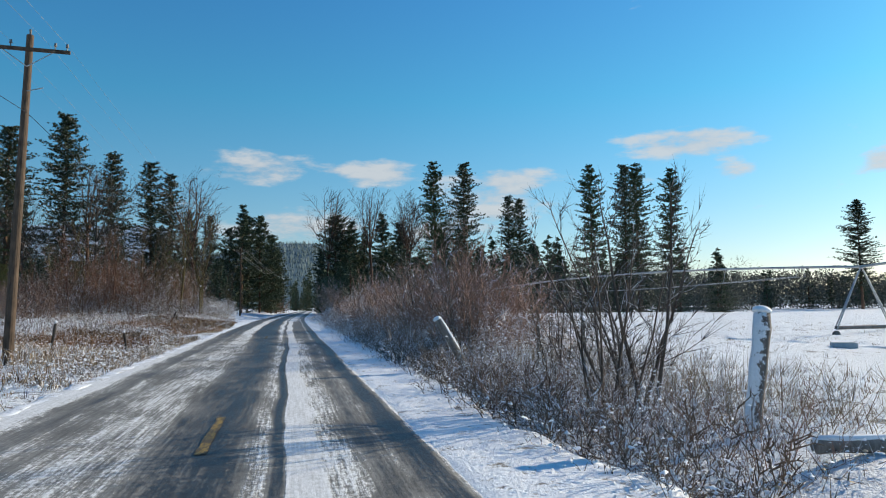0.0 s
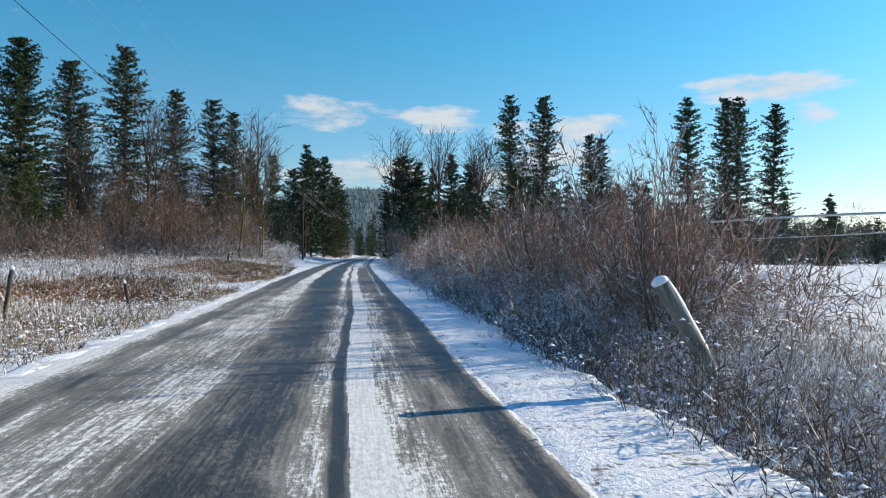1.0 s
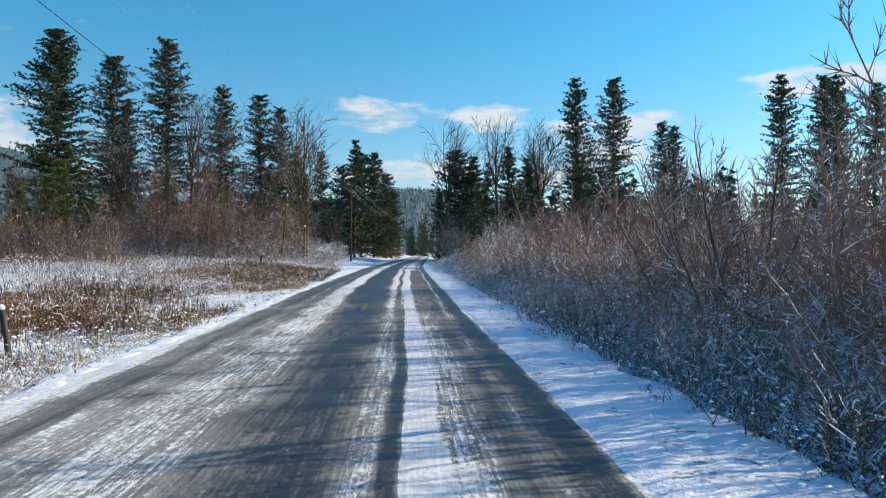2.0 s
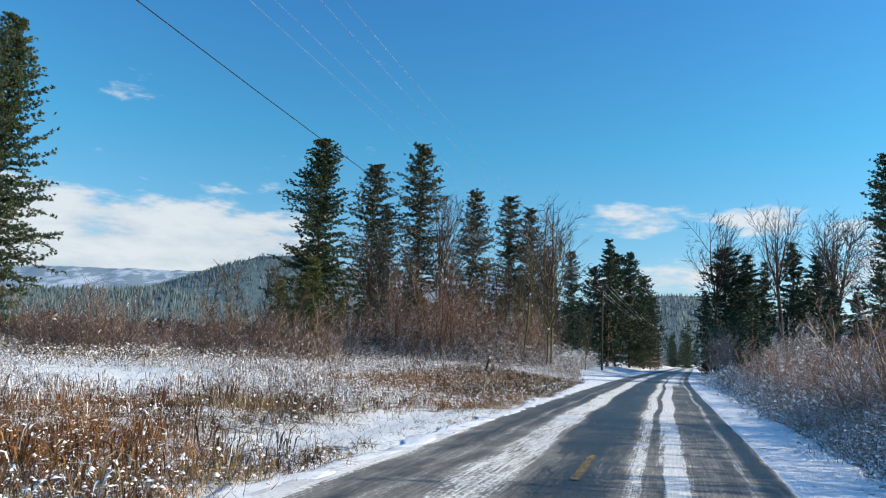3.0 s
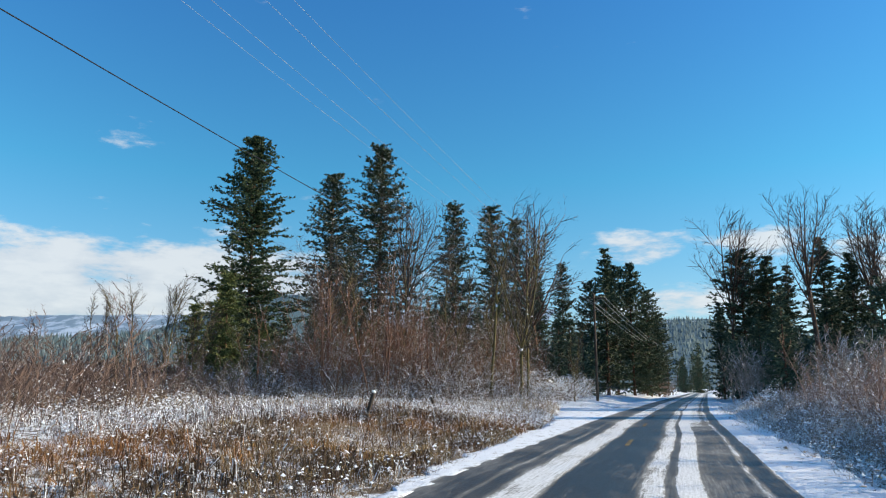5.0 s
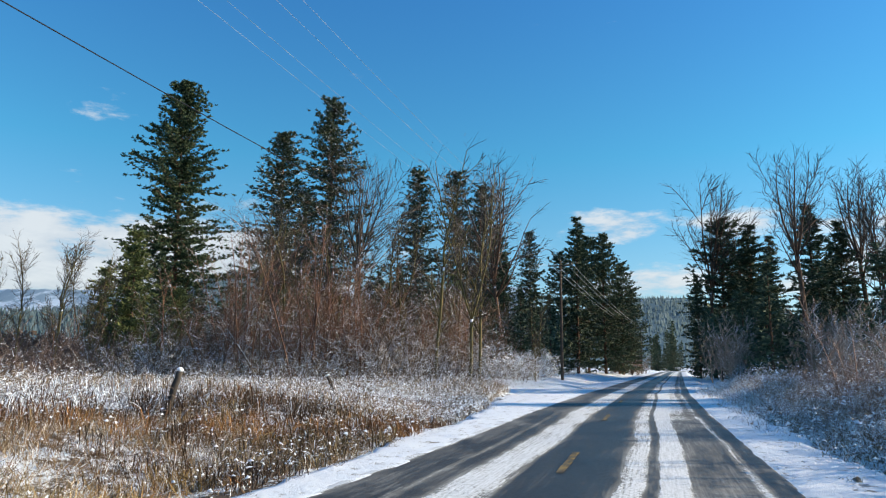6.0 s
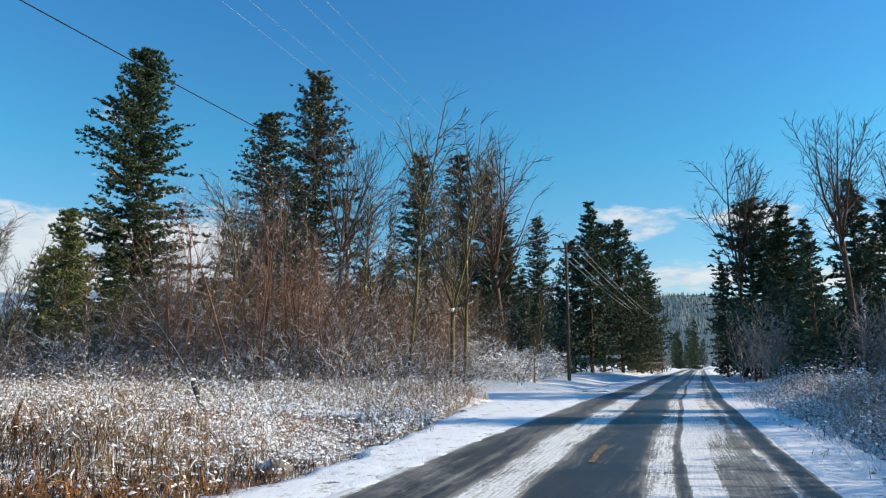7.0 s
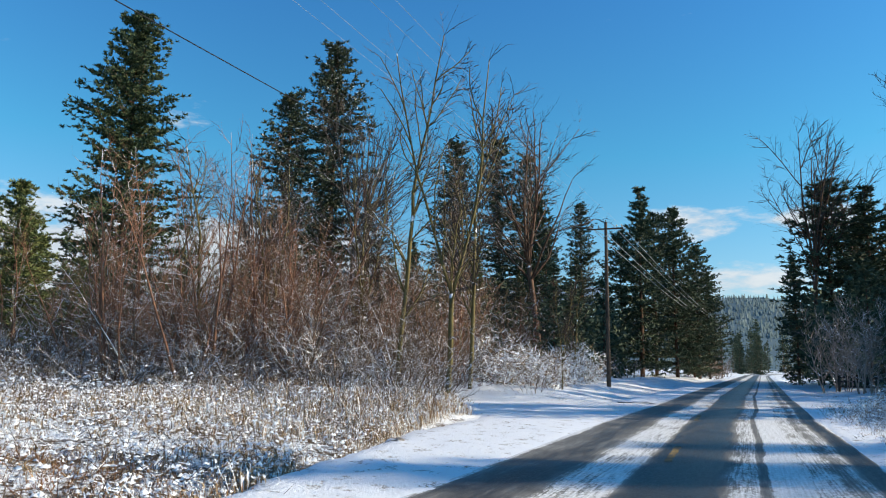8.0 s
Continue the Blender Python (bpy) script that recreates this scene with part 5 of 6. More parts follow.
def left_spots(n, far, y0=8, y1=122, gap=-0.3):
    """Places on the left verge, thicker near the road, with open patches of snow."""
    yy = rng.uniform(y0, y1, n)
    edge = 3.3 + 0.25 * smooth(yy, 20, 60) + 0.9 * smooth(yy, 60, 85) + 2.6 * smooth(yy, 84, 106)
    xx = -(edge + far * rng.random(n) ** 1.5)
    keep = fnoise(xx, yy, 0.42, 1.0) + 0.5 * fnoise(xx, yy, 1.3, 4.0) + rng.normal(size=n) * 0.25 > gap
    keep &= ~((yy > 42) & (yy < 54) & (xx > -6.2) & (rng.random(n) < 0.85))
    keep &= (((xx + 20.5) / 5.0) ** 2 + ((yy - 55.5) / 2.6) ** 2 > 1 + 0.4 * fnoise(xx, yy, 0.8, 2.0)) | (rng.random(n) < 0.06)
    return xx[keep], yy[keep]


def snowy(x, y):
    """The part of the left verge where snow lies thickest."""
    return (y > 85 + 4 * fnoise(x, y, 0.3, 2.0)) | (x < -12.5 + 2.5 * fnoise(x, y, 0.25, 5.0)) | ((y > 51) & (y < 59) & (x < -7.5 + 2.0 * fnoise(x, y, 0.5, 7.0)))


def tangle(name, label, rng, x, y, zlo, zhi, lmin, lmax, wide, mat):
    """Drooping dead leaves and stems, many of them under snow."""
    keep = side_road(x, y) < 0.3
    x, y = x[keep], y[keep]
    n = len(x)
    a = rng.uniform(0, 6.283, n)
    d = np.stack([np.cos(a), np.sin(a), np.zeros(n)], 1)
    s = np.stack([-np.sin(a), np.cos(a), rng.normal(size=n) * 0.35], 1)
    L = rng.uniform(lmin, lmax, n)[:, None]
    W = (wide * rng.uniform(0.5, 1.5, n))[:, None]
    P = np.stack([x, y, ground_z(x, y) + zlo + (zhi - zlo) * rng.random(n) ** 1.3], 1)
    up = np.array([[0, 0, 1.0]])
    rise, drop = rng.uniform(0.0, 0.7, n)[:, None], rng.uniform(0.1, 1.1, n)[:, None]
    C = P + d * L + up * L * (rise - drop)
    V = np.stack([P - s * W * 0.5, P + s * W * 0.5, C + s * W * 0.3, C - s * W * 0.3], 1)
    F = np.arange(n * 4).reshape(-1, 4)
    return tagged(new(name, mesh_from(name, V.reshape(-1, 3), [F], mat, True)), label, "weeds", kind="stuff")


# left verge: a low mixed tangle with lumps of snow, redder in patches
x, y = left_spots(11000, 25, gap=-0.1)
k = (y < 82) | (rng.random(len(y)) < 0.2)
x, y = x[k], y[k]
grass("dry_grass", "rusty brown and straw-coloured dry grass poking through snow", rng, x, y, 0.10, 0.36, M["grass"], 10, 0.012, 0.6)
for x0, x1, y0, y1, n in ((-13, -4.6, 58, 93, 2600), (-15, -8, 36, 49, 1200), (-9, -4.8, 38, 50, 700)):
    x, y = rng.uniform(x0, x1, n), rng.uniform(y0, y1, n)
    k = fnoise(x, y, 0.45, 3.0) + 0.4 * fnoise(x, y, 1.4, 8.0) + rng.normal(size=n) * 0.15 > 0.02
    grass("dry_grass", "rust-red dead grass standing in the verge", rng, x[k], y[k], 0.18, 0.52, M["grass_rust"], 14, 0.011, 0.5, 0.2)
x, y = left_spots(6500, 9, 28, 104, gap=-0.7)
k = snowy(x, y)
for k, mat, label in ((k, "grass_pale", "pale matted grass under snow on the verge"), (~k, "grass", "matted brown grass close to the road edge")):
    grass("dry_grass", label, rng, x[k], y[k], 0.10, 0.34, M[mat], 9, 0.012, 0.8, 0.16, 0.7)
for x0, x1, y0, y1, n in ((-9.5, -4.6, 64.5, 70.0, 420), (-6.8, -4.7, 67.2, 70.8, 170), (-12.0, -8.4, 44.5, 51, 300), (-6.8, -4.6, 72, 76, 90)):
    x, y = rng.uniform(x0, x1, n), rng.uniform(y0, y1, n)
    k = fnoise(x, y, 0.9, 5.0) + rng.normal(size=n) * 0.2 > 0.0
    grass("dry_grass", "golden straw standing in clumps on the verge", rng, x[k], y[k], 0.25, 0.6, M["grass_straw"], 16, 0.011, 0.4, 0.16)
x, y = rng.uniform(-13, -5.0, 2600), rng.uniform(67, 79, 2600)
grass("dry_grass", "matted brown grass close to the road edge", rng, x, y, 0.14, 0.42, M["grass"], 12, 0.012, 0.7, 0.18)
x, y = left_spots(2200, 30, gap=-0.6)
k = ~(snowy(x, y) & (y > 84)) | (rng.random(len(x)) < 0.3)
x, y = x[k], y[k]
grass("weed_stalks", "pale dry weed stalks standing in snow", rng, x, y, 0.25, 0.65, M["grass_pale"], 4, 0.009, 0.25)
def mounds(rg, cx, cy, r, h, per, steep=0.6):
    """Points that fill low rounded clumps, with the share of each clump's height."""
    n = len(cx) * per
    a, q = rg.uniform(0, 6.283, n), np.sqrt(rg.random(n))
    R_, H_ = np.repeat(r, per), np.repeat(h, per)
    f = (1 - q ** 2) ** steep * rg.random(n) ** 0.55
    return np.repeat(cx, per) + np.cos(a) * q * R_, np.repeat(cy, per) + np.sin(a) * q * R_, f * H_, f / np.maximum((1 - q ** 2) ** steep, 0.05)


def cover(rg, x, y, z, share, top, sets, lmin, lmax, wide, grow):
    """Twigs of the clumps: snow-capped above, dead weeds of several colours below."""
    keep = side_road(x, y) < 0.3
    x, y, z, share, top = x[keep], y[keep], z[keep], share[keep], (top + 0 * share)[keep]
    n = len(x)
    z = z + ground_z(x, y)
    D = rg.normal(size=(n, 3)) * np.array([0.6, 0.6, 0.5]) + np.array([0, 0, 0.7])
    D /= np.linalg.norm(D, axis=1)[:, None]
    L = rg.uniform(lmin, lmax, n)
    pick = np.where(share + rg.normal(size=n) * 0.12 > top, len(sets) - 1, 0)
    if len(sets) > 2:
        red = fnoise(x, y, 0.45, 3.0) + 0.4 * fnoise(x, y, 1.4, 8.0) + rg.normal(size=n) * 0.1 > 0.15 - 0.35 * smooth(y, 30, 38) * (1 - smooth(y, 58, 66))
        pick = np.where((pick == 0) & red & (y > 36) & (y < 88) & (x > -16), 1, pick)
    for i, (name, label, mat) in enumerate(sets):
        k = pick == i
        if not k.any():
            continue
        P, size = np.stack([x, y, z], 1)[k], wide * (1 + grow * smooth(y[k], 25, 60)) * rg.uniform(0.6, 1.5, k.sum())
        if i == len(sets) - 1:
            V, F = lumps(P, size * (0.6 + 2.1 * rg.random(len(P)) ** 2), rg)
        else:
            V, F = blades(P, D[k], L[k], size, rg)
        tagged(new(name, mesh_from(name, V, [F], mat)), label, "weeds", kind="stuff")


def arching(rg, x, y, per, tall, wide, mat, label, laden):
    """Tussocks of long leaves that bow over, a share of them laden with snow."""
    keep = side_road(x, y) < 0.3
    x, y, tall = (np.repeat(v[keep], per) for v in (x, y, tall))
    n = len(x)
    a = rg.uniform(0, 6.283, n)
    h = tall * rg.uniform(0.55, 1.1, n)
    out = h * rg.uniform(0.35, 1.35, n)
    d = np.stack([np.cos(a), np.sin(a), np.zeros(n)], 1)
    s = np.stack([-np.sin(a), np.cos(a), rg.normal(size=n) * 0.15], 1) * (wide * rg.uniform(0.6, 1.5, n))[:, None]
    x, y = x + rg.normal(size=n) * 0.10, y + rg.normal(size=n) * 0.10
    up = np.array([[0, 0, 1.0]])
    P0 = np.stack([x, y, ground_z(x, y) - 0.02], 1)
    P1 = P0 + d * (out * 0.38)[:, None] + up * (h * 0.85)[:, None]
    P2 = P1 + d * (out * 0.42)[:, None] + up * (h * rg.uniform(-0.10, 0.15, n))[:, None]
    P3 = P2 + d * (out * rg.uniform(0.15, 0.4, n))[:, None] - up * (h * rg.uniform(0.15, 0.55, n))[:, None]
    V = np.stack([P0 - s * 0.4, P0 + s * 0.4, P1 + s, P1 - s, P2 + s * 0.8, P2 - s * 0.8, P3], 1).reshape(-1, 3)
    b = (np.arange(n) * 7)[:, None]
    Q = np.concatenate([b + np.array([[0, 1, 2, 3]]), b + np.array([[3, 2, 4, 5]])])
    tagged(new("weed_tangle", mesh_from("weed_tangle", V, [Q, b + np.array([[5, 4, 6]])], mat, True)), label, "weeds", kind="stuff")
    k = rg.random(n) < laden
    lift = up * (wide * 0.7)
    g, f = rg.uniform(0.0, 0.15, (k.sum(), 1)), rg.uniform(-0.3, 0.35, (k.sum(), 1))
    S = s[k] * rg.uniform(0.8, 2.0, (k.sum(), 1))
    S[:, 2] *= 0.3
    A, B, C = (P1 + (P0 - P1) * 0.5)[k] * g + P1[k] * (1 - g) + lift, (P1 + P2)[k] / 2 + up * h[k][:, None] * 0.05 + lift * 1.8, P2[k] + (P3 - P2)[k] * f + lift
    V = np.stack([A - S * 0.4, A + S * 0.4, B + S, B - S, C + S * 0.5, C - S * 0.5], 1).reshape(-1, 3)
    b = (np.arange(k.sum()) * 6)[:, None]
    Q = np.concatenate([b + np.array([q]) for q in ((0, 1, 2, 3), (3, 2, 4, 5))])
    tagged(new("weed_snow", mesh_from("weed_snow", V, [Q], M["snow"], True)), "snow lying along bowed weed leaves", "snow", kind="stuff")


x, y = left_spots(8600, 22, 10, 112, gap=-0.45)
k = (rng.random(len(x)) < 0.25 + 0.75 * smooth(-x, 3.5, 5.0)) & ~((x > -7.0) & (y > 43) & (y < 52))
x, y = x[k], y[k]
tall = rng.uniform(0.30, 0.85, len(x)) * (0.75 + 0.5 * fnoise(x, y, 0.3, 4.0)) * (0.55 + 0.45 * smooth(-x, 3.6, 6.0))
red = fnoise(x, y, 0.45, 3.0) + 0.4 * fnoise(x, y, 1.4, 8.0) > 0.1
near = ~snowy(x, y) & (y < 36 + 4 * fnoise(x, y, 0.5, 1.0))
for k, mat, label, laden in ((near, "leaf_litter", "pale straw-brown weeds bowed over under snow", 0.20), (red & ~near & ~snowy(x, y), "grass_rust", "rust-brown weeds bowed over in tussocks", 0.08), (~red & ~near & ~snowy(x, y), "dead_weeds", "dark dead weeds bowed over in tussocks", 0.11), (snowy(x, y) & (y > 84), "leaf_litter", "pale weeds bowed under fresh snow", 0.17), (snowy(x, y) & (y <= 84), "frost_brush", "dark frosted weeds bowed over at the field edge", 0.10)):
    arching(rng, x[k], y[k], 10, tall[k], 0.0095, M[mat], label, laden)


x, y = left_spots(7400, 29, 8, 118, gap=-0.4)
k = ~((x > -7.0) & (y > 43) & (y < 52) & (rng.random(len(x)) < 0.85))
x, y = x[k], y[k]
r = rng.uniform(0.16, 0.5, len(x)) * (1 + 0.3 * smooth(y, 55, 75))
h = rng.uniform(0.35, 1.05, len(x)) * np.clip(0.85 + 0.9 * fnoise(x, y, 0.22, 4.0) + 0.4 * fnoise(x, y, 0.7, 9.0), 0.35, 1.8)
h = h * (0.45 + 0.55 * smooth(-x, 3.6, 6.5)) * (1 + 0.3 * smooth(y, 50, 72) + 0.5 * smooth(y, 62, 72) + 0.15 * smooth(y, 84, 94))
x, y, z, share = mounds(rng, x, y, r, h, 26, 0.35)
LEFT = [("weed_tangle", "dark brown tangle of dead weeds in low clumps", M["dead_weeds"]), ("weed_tangle", "dark reddish dead weeds in patches", M["grass_rust"]), ("weed_tangle", "tops of dead weeds capped with snow", M["cap_weeds"])]
cover(rng, x, y, z, share, 0.68 + 0.16 * smooth(y, 32, 42) + 0.06 * smooth(y, 45, 60) - 0.12 * snowy(x, y), LEFT, 0.07, 0.32, 0.0105, 0.0)
x, y = -rng.uniform(24, 62, 1500), rng.uniform(58, 116, 1500)
x, y, z, share = mounds(rng, x, y, rng.uniform(0.8, 2.0, 1500), rng.uniform(0.4, 1.1, 1500), 34)
cover(rng, x, y, z, share, 0.8, LEFT, 0.15, 0.5, 0.03, 0.0)
x, y = left_spots(100000, 26, 46, 122, gap=-0.9)
k = snowy(x, y)
x, y = x[k], y[k]
k = rng.random(len(x)) < 0.35
tangle("weed_tangle", "low weeds bowed under lumps of fresh snow", rng, x[k], y[k], 0.0, 0.55, 0.05, 0.20, 0.013, M["snow_weeds"])
x, y = left_spots(22000, 28, 8, 96, gap=-0.6)
k = (y < 38) | snowy(x, y) | (rng.random(len(y)) < 0.55)
x, y = x[k], y[k]
snow_clumps("snow_clumps", "small lumps of snow caught in dry grass", rng, x, y, 0.04, 0.46, 0.012, 0.044)
x, y = left_spots(60000, 26, 46, 122, gap=-0.9)
k = snowy(x, y) & ((y > 80) | (rng.random(len(x)) < 0.4))
x, y = x[k], y[k]
snow_clumps("snow_clumps", "lumps of fresh snow weighing down weeds", rng, x, y, 0.02, 0.50, 0.012, 0.05)


# the hedge's inner twigs
n = 75000
y = -12 + 133 * rng.random(n) ** 1.15
x = 5.2 + 3.6 * rng.random(n) + 0.6 * smooth(y, 62, 72)
h = (1 - 0.4 * smooth(y, 97, 104)) * (0.30 + 1.50 * smooth(y, 14, 28) + 0.3 * smooth(y, 30, 40) * (1 - smooth(y, 58, 66))) * smooth(x, 4.9, 7.6) * (0.9 + 0.35 * fnoise(x, y, 0.5, 8.0) + 0.25 * fnoise(x, y, 1.4, 3.0))
k = ~((y < 12.5) & (x > 6.9)) & ~((y < 8.5) & (x > 6.0)) & ((y > 19) | (rng.random(n) < 0.45)) & ~((y < 20.5) & (x > 7.0))
x, y, h = x[k], y[k], h[k]
twig_mass("hedge_twigs", "dense brown twigs filling the roadside hedge", rng, x, y, h, 0.12, 0.45, 0.010, M["hedge_fill"], 0.5, 0.0, 0.8)

for n, x0, x1, y0, y1, hh, wd in ((4500, 5.2, 7.0, 4.0, 26.0, 0.55, 0.009), (26000, 5.4, 7.8, 26.0, 66.0, 1.5, 0.013), (12000, 5.8, 8.0, 66.0, 103.0, 1.2, 0.02)):
    x, y = x0 + (x1 - x0) * rng.random(n), y0 + (y1 - y0) * rng.random(n)
    h = hh * smooth(x, x0 - 0.3, x0 + 2.2) * (0.85 + 0.4 * fnoise(x, y, 0.6, 5.0) + 0.25 * fnoise(x, y, 1.6, 1.0))
    k = ~((y < 8.5) & (x > 6.0))
    twig_mass("hedge_twigs", "dense brown twigs filling the roadside hedge", rng, x[k], y[k], h[k], 0.1, 0.4, wd, M["hedge_fill"], 0.4, 0.0, 0.8)

# growth mostly hidden by the hedge, added to block sun from the verge
n = 42000
x, y = 7.4 + 3.8 * rng.random(n), 21 + 100 * rng.random(n)
h = (1 - 0.35 * smooth(y, 97, 104)) * (1.2 + 0.4 * smooth(y, 24, 34) * (1 - smooth(y, 56, 66))) * (0.9 + 0.35 * fnoise(x, y, 0.5, 2.0) + 0.25 * fnoise(x, y, 1.4, 7.0))
twig_mass("hedge_twigs", "deep brown growth behind the roadside hedge", rng, x, y, h, 0.2, 0.7, 0.022, M["hedge_fill"], 0.5, 0.0, 0.8)

# low frosted brush at the hedge's foot
n = 34000
x, y = 5.0 + 2.4 * rng.random(n), 17 + 104 * rng.random(n)
h = 0.85 * smooth(x, 4.7, 6.2) * smooth(y, 15, 24) * (0.85 + 0.4 * fnoise(x, y, 0.6, 4.0) + 0.3 * fnoise(x, y, 1.6, 2.0))
twig_mass("hedge_twigs", "low snow-laden brush at the foot of a roadside hedge", rng, x, y, h, 0.08, 0.32, 0.017, M["snow_weeds"], 0.4, 0.0, 0.8)

# the hedge's dense heart
n = 30000
x, y = 6.8 + 1.9 * rng.random(n), 22 + 99 * rng.random(n)
h = 1.15 * (0.9 + 0.35 * fnoise(x, y, 0.5, 6.0) + 0.25 * fnoise(x, y, 1.4, 9.0))
twig_mass("hedge_twigs", "dense brown twigs in the heart of a roadside hedge", rng, x, y, h, 0.15, 0.5, 0.026, M["hedge_fill"], 0.4, 0.0, 0.8)

# right verge: frosted brush that rises away from the road
def right_height(x, y):
    top = 1.0 + 0.15 * smooth(y, 20, 32) - 0.30 * smooth(y, 60, 72)
    top = top + 0.8 * smooth(x, 6.2, 7.8) * smooth(y, 19, 27)
    top = top * (1 - 0.75 * smooth(x, 6.4, 7.1) * (1 - smooth(y, 9, 12)))
    return smooth(x, 3.9, 6.4) * top * (1 + 0.5 * fnoise(x, y, 0.6, 3.0) + 0.4 * fnoise(x, y, 1.7, 6.0)) + 0.06


n = 3400
y = 3 + 118 * rng.random(n) ** 1.6
x = 4.3 + (3.4 + 1.4 * smooth(y, 12, 30)) * rng.random(n) ** 1.1
k = (fnoise(x, y, 0.9, 2.0) + rng.normal(size=n) * 0.3 > -0.6) & (rng.random(n) < 0.12 + 0.88 * smooth(x, 5.0, 6.4)) & ~((x > 5.6) & (y < 8.5) & (rng.random(n) < 0.6)) & ((y > 19) | (rng.random(n) < 0.5))
x, y = x[k], y[k]
h = np.maximum(right_height(x, y), 0.05) * rng.uniform(0.75, 1.3, len(x))
x, y, z, share = mounds(rng, x, y, rng.uniform(0.22, 0.6, len(x)), h, 44, 0.45)
RIGHT = [("roadside_tangle", "dark frosted tangle of dead brush beside the road", M["frost_brush"]), ("roadside_tangle", "tops of roadside brush capped with snow", M["cap_weeds"])]
cover(rng, x, y, z, share, 0.62, RIGHT, 0.07, 0.28, 0.0085, 0.8)
n = 9000
y = 3 + 118 * rng.random(n) ** 1.5
x = 4.0 + 4.6 * rng.random(n) ** 1.1
snow_clumps("snow_clumps", "lumps of snow on the roadside brush", rng, x, y, 0.0, 0.55, 0.010, 0.034)
n = 1500
x, y = 4.6 + 4.0 * rng.random(n), rng.uniform(4, 121, n)
grass("weed_stalks", "frosted dry weeds below the roadside brush", rng, x, y, 0.25, 0.75, M["grass_pale"], 9, 0.011, 0.5)
n = 620
x, y = rng.uniform(5.6, 9.8, n), rng.uniform(8.5, 23, n)
grass("weed_stalks", "tall frosted weed stalks between verge and field", rng, x, y, 0.45, 1.15, M["grass_pale"], 7, 0.010, 0.22, 0.14)
n = 70
x, y = rng.uniform(4.6, 7.5, n), rng.uniform(9, 26, n)
grass("weed_stalks", "thin dark weed stems standing in shaded snow", rng, x, y, 0.4, 0.9, M["dead_weeds"], 3, 0.012, 0.18, 0.05)
n = 1500
x, y = 7.3 + 6 * rng.random(n) ** 1.6, rng.uniform(7.6, 45, n)
grass("dry_grass", "straw-coloured grass at the snowy field's edge", rng, x, y, 0.2, 0.6, M["grass_pale"], 12, 0.012, 0.55)


n = 1400
x, y = 9 + 34 * rng.random(n), rng.uniform(2, 95, n)
grass("stubble", "sparse dead stubble poking through the snowy field", rng, x, y, 0.08, 0.28, M["grass_pale"], 7, 0.016, 0.6)

# ---- poles and wires ----
def utility_pole(x, y, h, arm, turn=0.0, lean=0.0):
    root = thing("utility_pole", "weathered wooden utility pole with a crossarm", "utility pole", "utility poles")
    part("shaft", rod_bm((0, 0, -0.5), (0, 0, h), 0.17, 0.115, 14), M["pole"], root)
    cross = part("crossarm", box_bm(arm, 0.10, 0.12, pose(0, -0.15, h - 0.55), 0.012), M["pole"], root)
    for s in (-1, 1):
        part("brace", rod_bm((s * arm * 0.30, -0.15, h - 0.60), (0, -0.13, h - 1.15), 0.018, None, 6), M["steel"], root)
        for q in (0.46, 0.20 if s < 0 else 0.32):
            bm = rod_bm((s * arm * q, -0.15, h - 0.49), (s * arm * q, -0.15, h - 0.36), 0.022, 0.018, 8)
            b2 = rod_bm((s * arm * q, -0.15, h - 0.38), (s * arm * q, -0.15, h - 0.26), 0.055, 0.035, 10)
            me = bpy.data.meshes.new("tmp")
            b2.to_mesh(me)
            bm.from_mesh(me)
            b2.free()
            bpy.data.meshes.remove(me)
            part("insulator", bm, M["glass_ins"], cross, "glazed dark insulator")
    part("insulator", rod_bm((0, 0, h), (0, 0, h + 0.2), 0.03, 0.045, 10), M["glass_ins"], root)
    part("bracket", rod_bm((0.05, -0.1, h - 2.0), (0.55, -0.1, h - 1.85), 0.02, None, 6), M["steel"], root)
    root.matrix_basis = pose(x, y, 0, 0, lean, turn)
    return root


utility_pole(-7.62, 26.5, 11.2, 2.7, 0, 1.6)
utility_pole(-7.5, 140.0, 13.0, 2.7)
utility_pole(-0.4, 255.0, 11.5, 2.4)
p = utility_pole(-82.0, 101.0, 11.0, 2.4, 40)
p["label"] = "distant wooden utility pole beyond the field"


def wire(a, b, sag, r, mat, label):
    n = 40
    a, b = np.array(a, float), np.array(b, float)
    t = np.linspace(0, 1, n)
    P = a[None] + (b - a)[None] * t[:, None]
    P[:, 2] -= sag * 4 * t * (1 - t)
    V, F = pipe(P, np.full(n, r), 5)
    return tagged(new("power_line", mesh_from("power_line", V, F, mat, True)), label, "cable", "overhead wires")


CAB = "black communication cable sagging between utility poles"
WIR = "thin sunlit power wire strung between utility poles"
for (xa, ya, za), (xb, yb, zb), sag in (((-7.4, -60, 8.45), (-7.3, 26.4, 8.45), 0.9), ((-7.3, 26.4, 8.45), (-7.5, 140, 10.6), 2.58), ((-7.5, 140, 10.6), (-0.4, 255, 7.5), 1.6)):
    wire((xa, ya, za), (xb, yb, zb), sag, 0.011, M["cable"], CAB)
for o in (-1.2, -0.55, 0.6, 1.2):
    wire((-7.3 + o, -60, 10.9), (-7.3 + o, 26.4, 10.9), 0.6, 0.0036, M["wire"], WIR)
    wire((-7.3 + o, 26.4, 10.9), (-7.5 + o, 139.9, 12.7), 1.5, 0.0036, M["wire"], WIR)
    wire((-7.5 + o, 139.9, 12.7), (-0.4 + o, 255, 11.2), 0.9, 0.024, M["wire"], WIR)


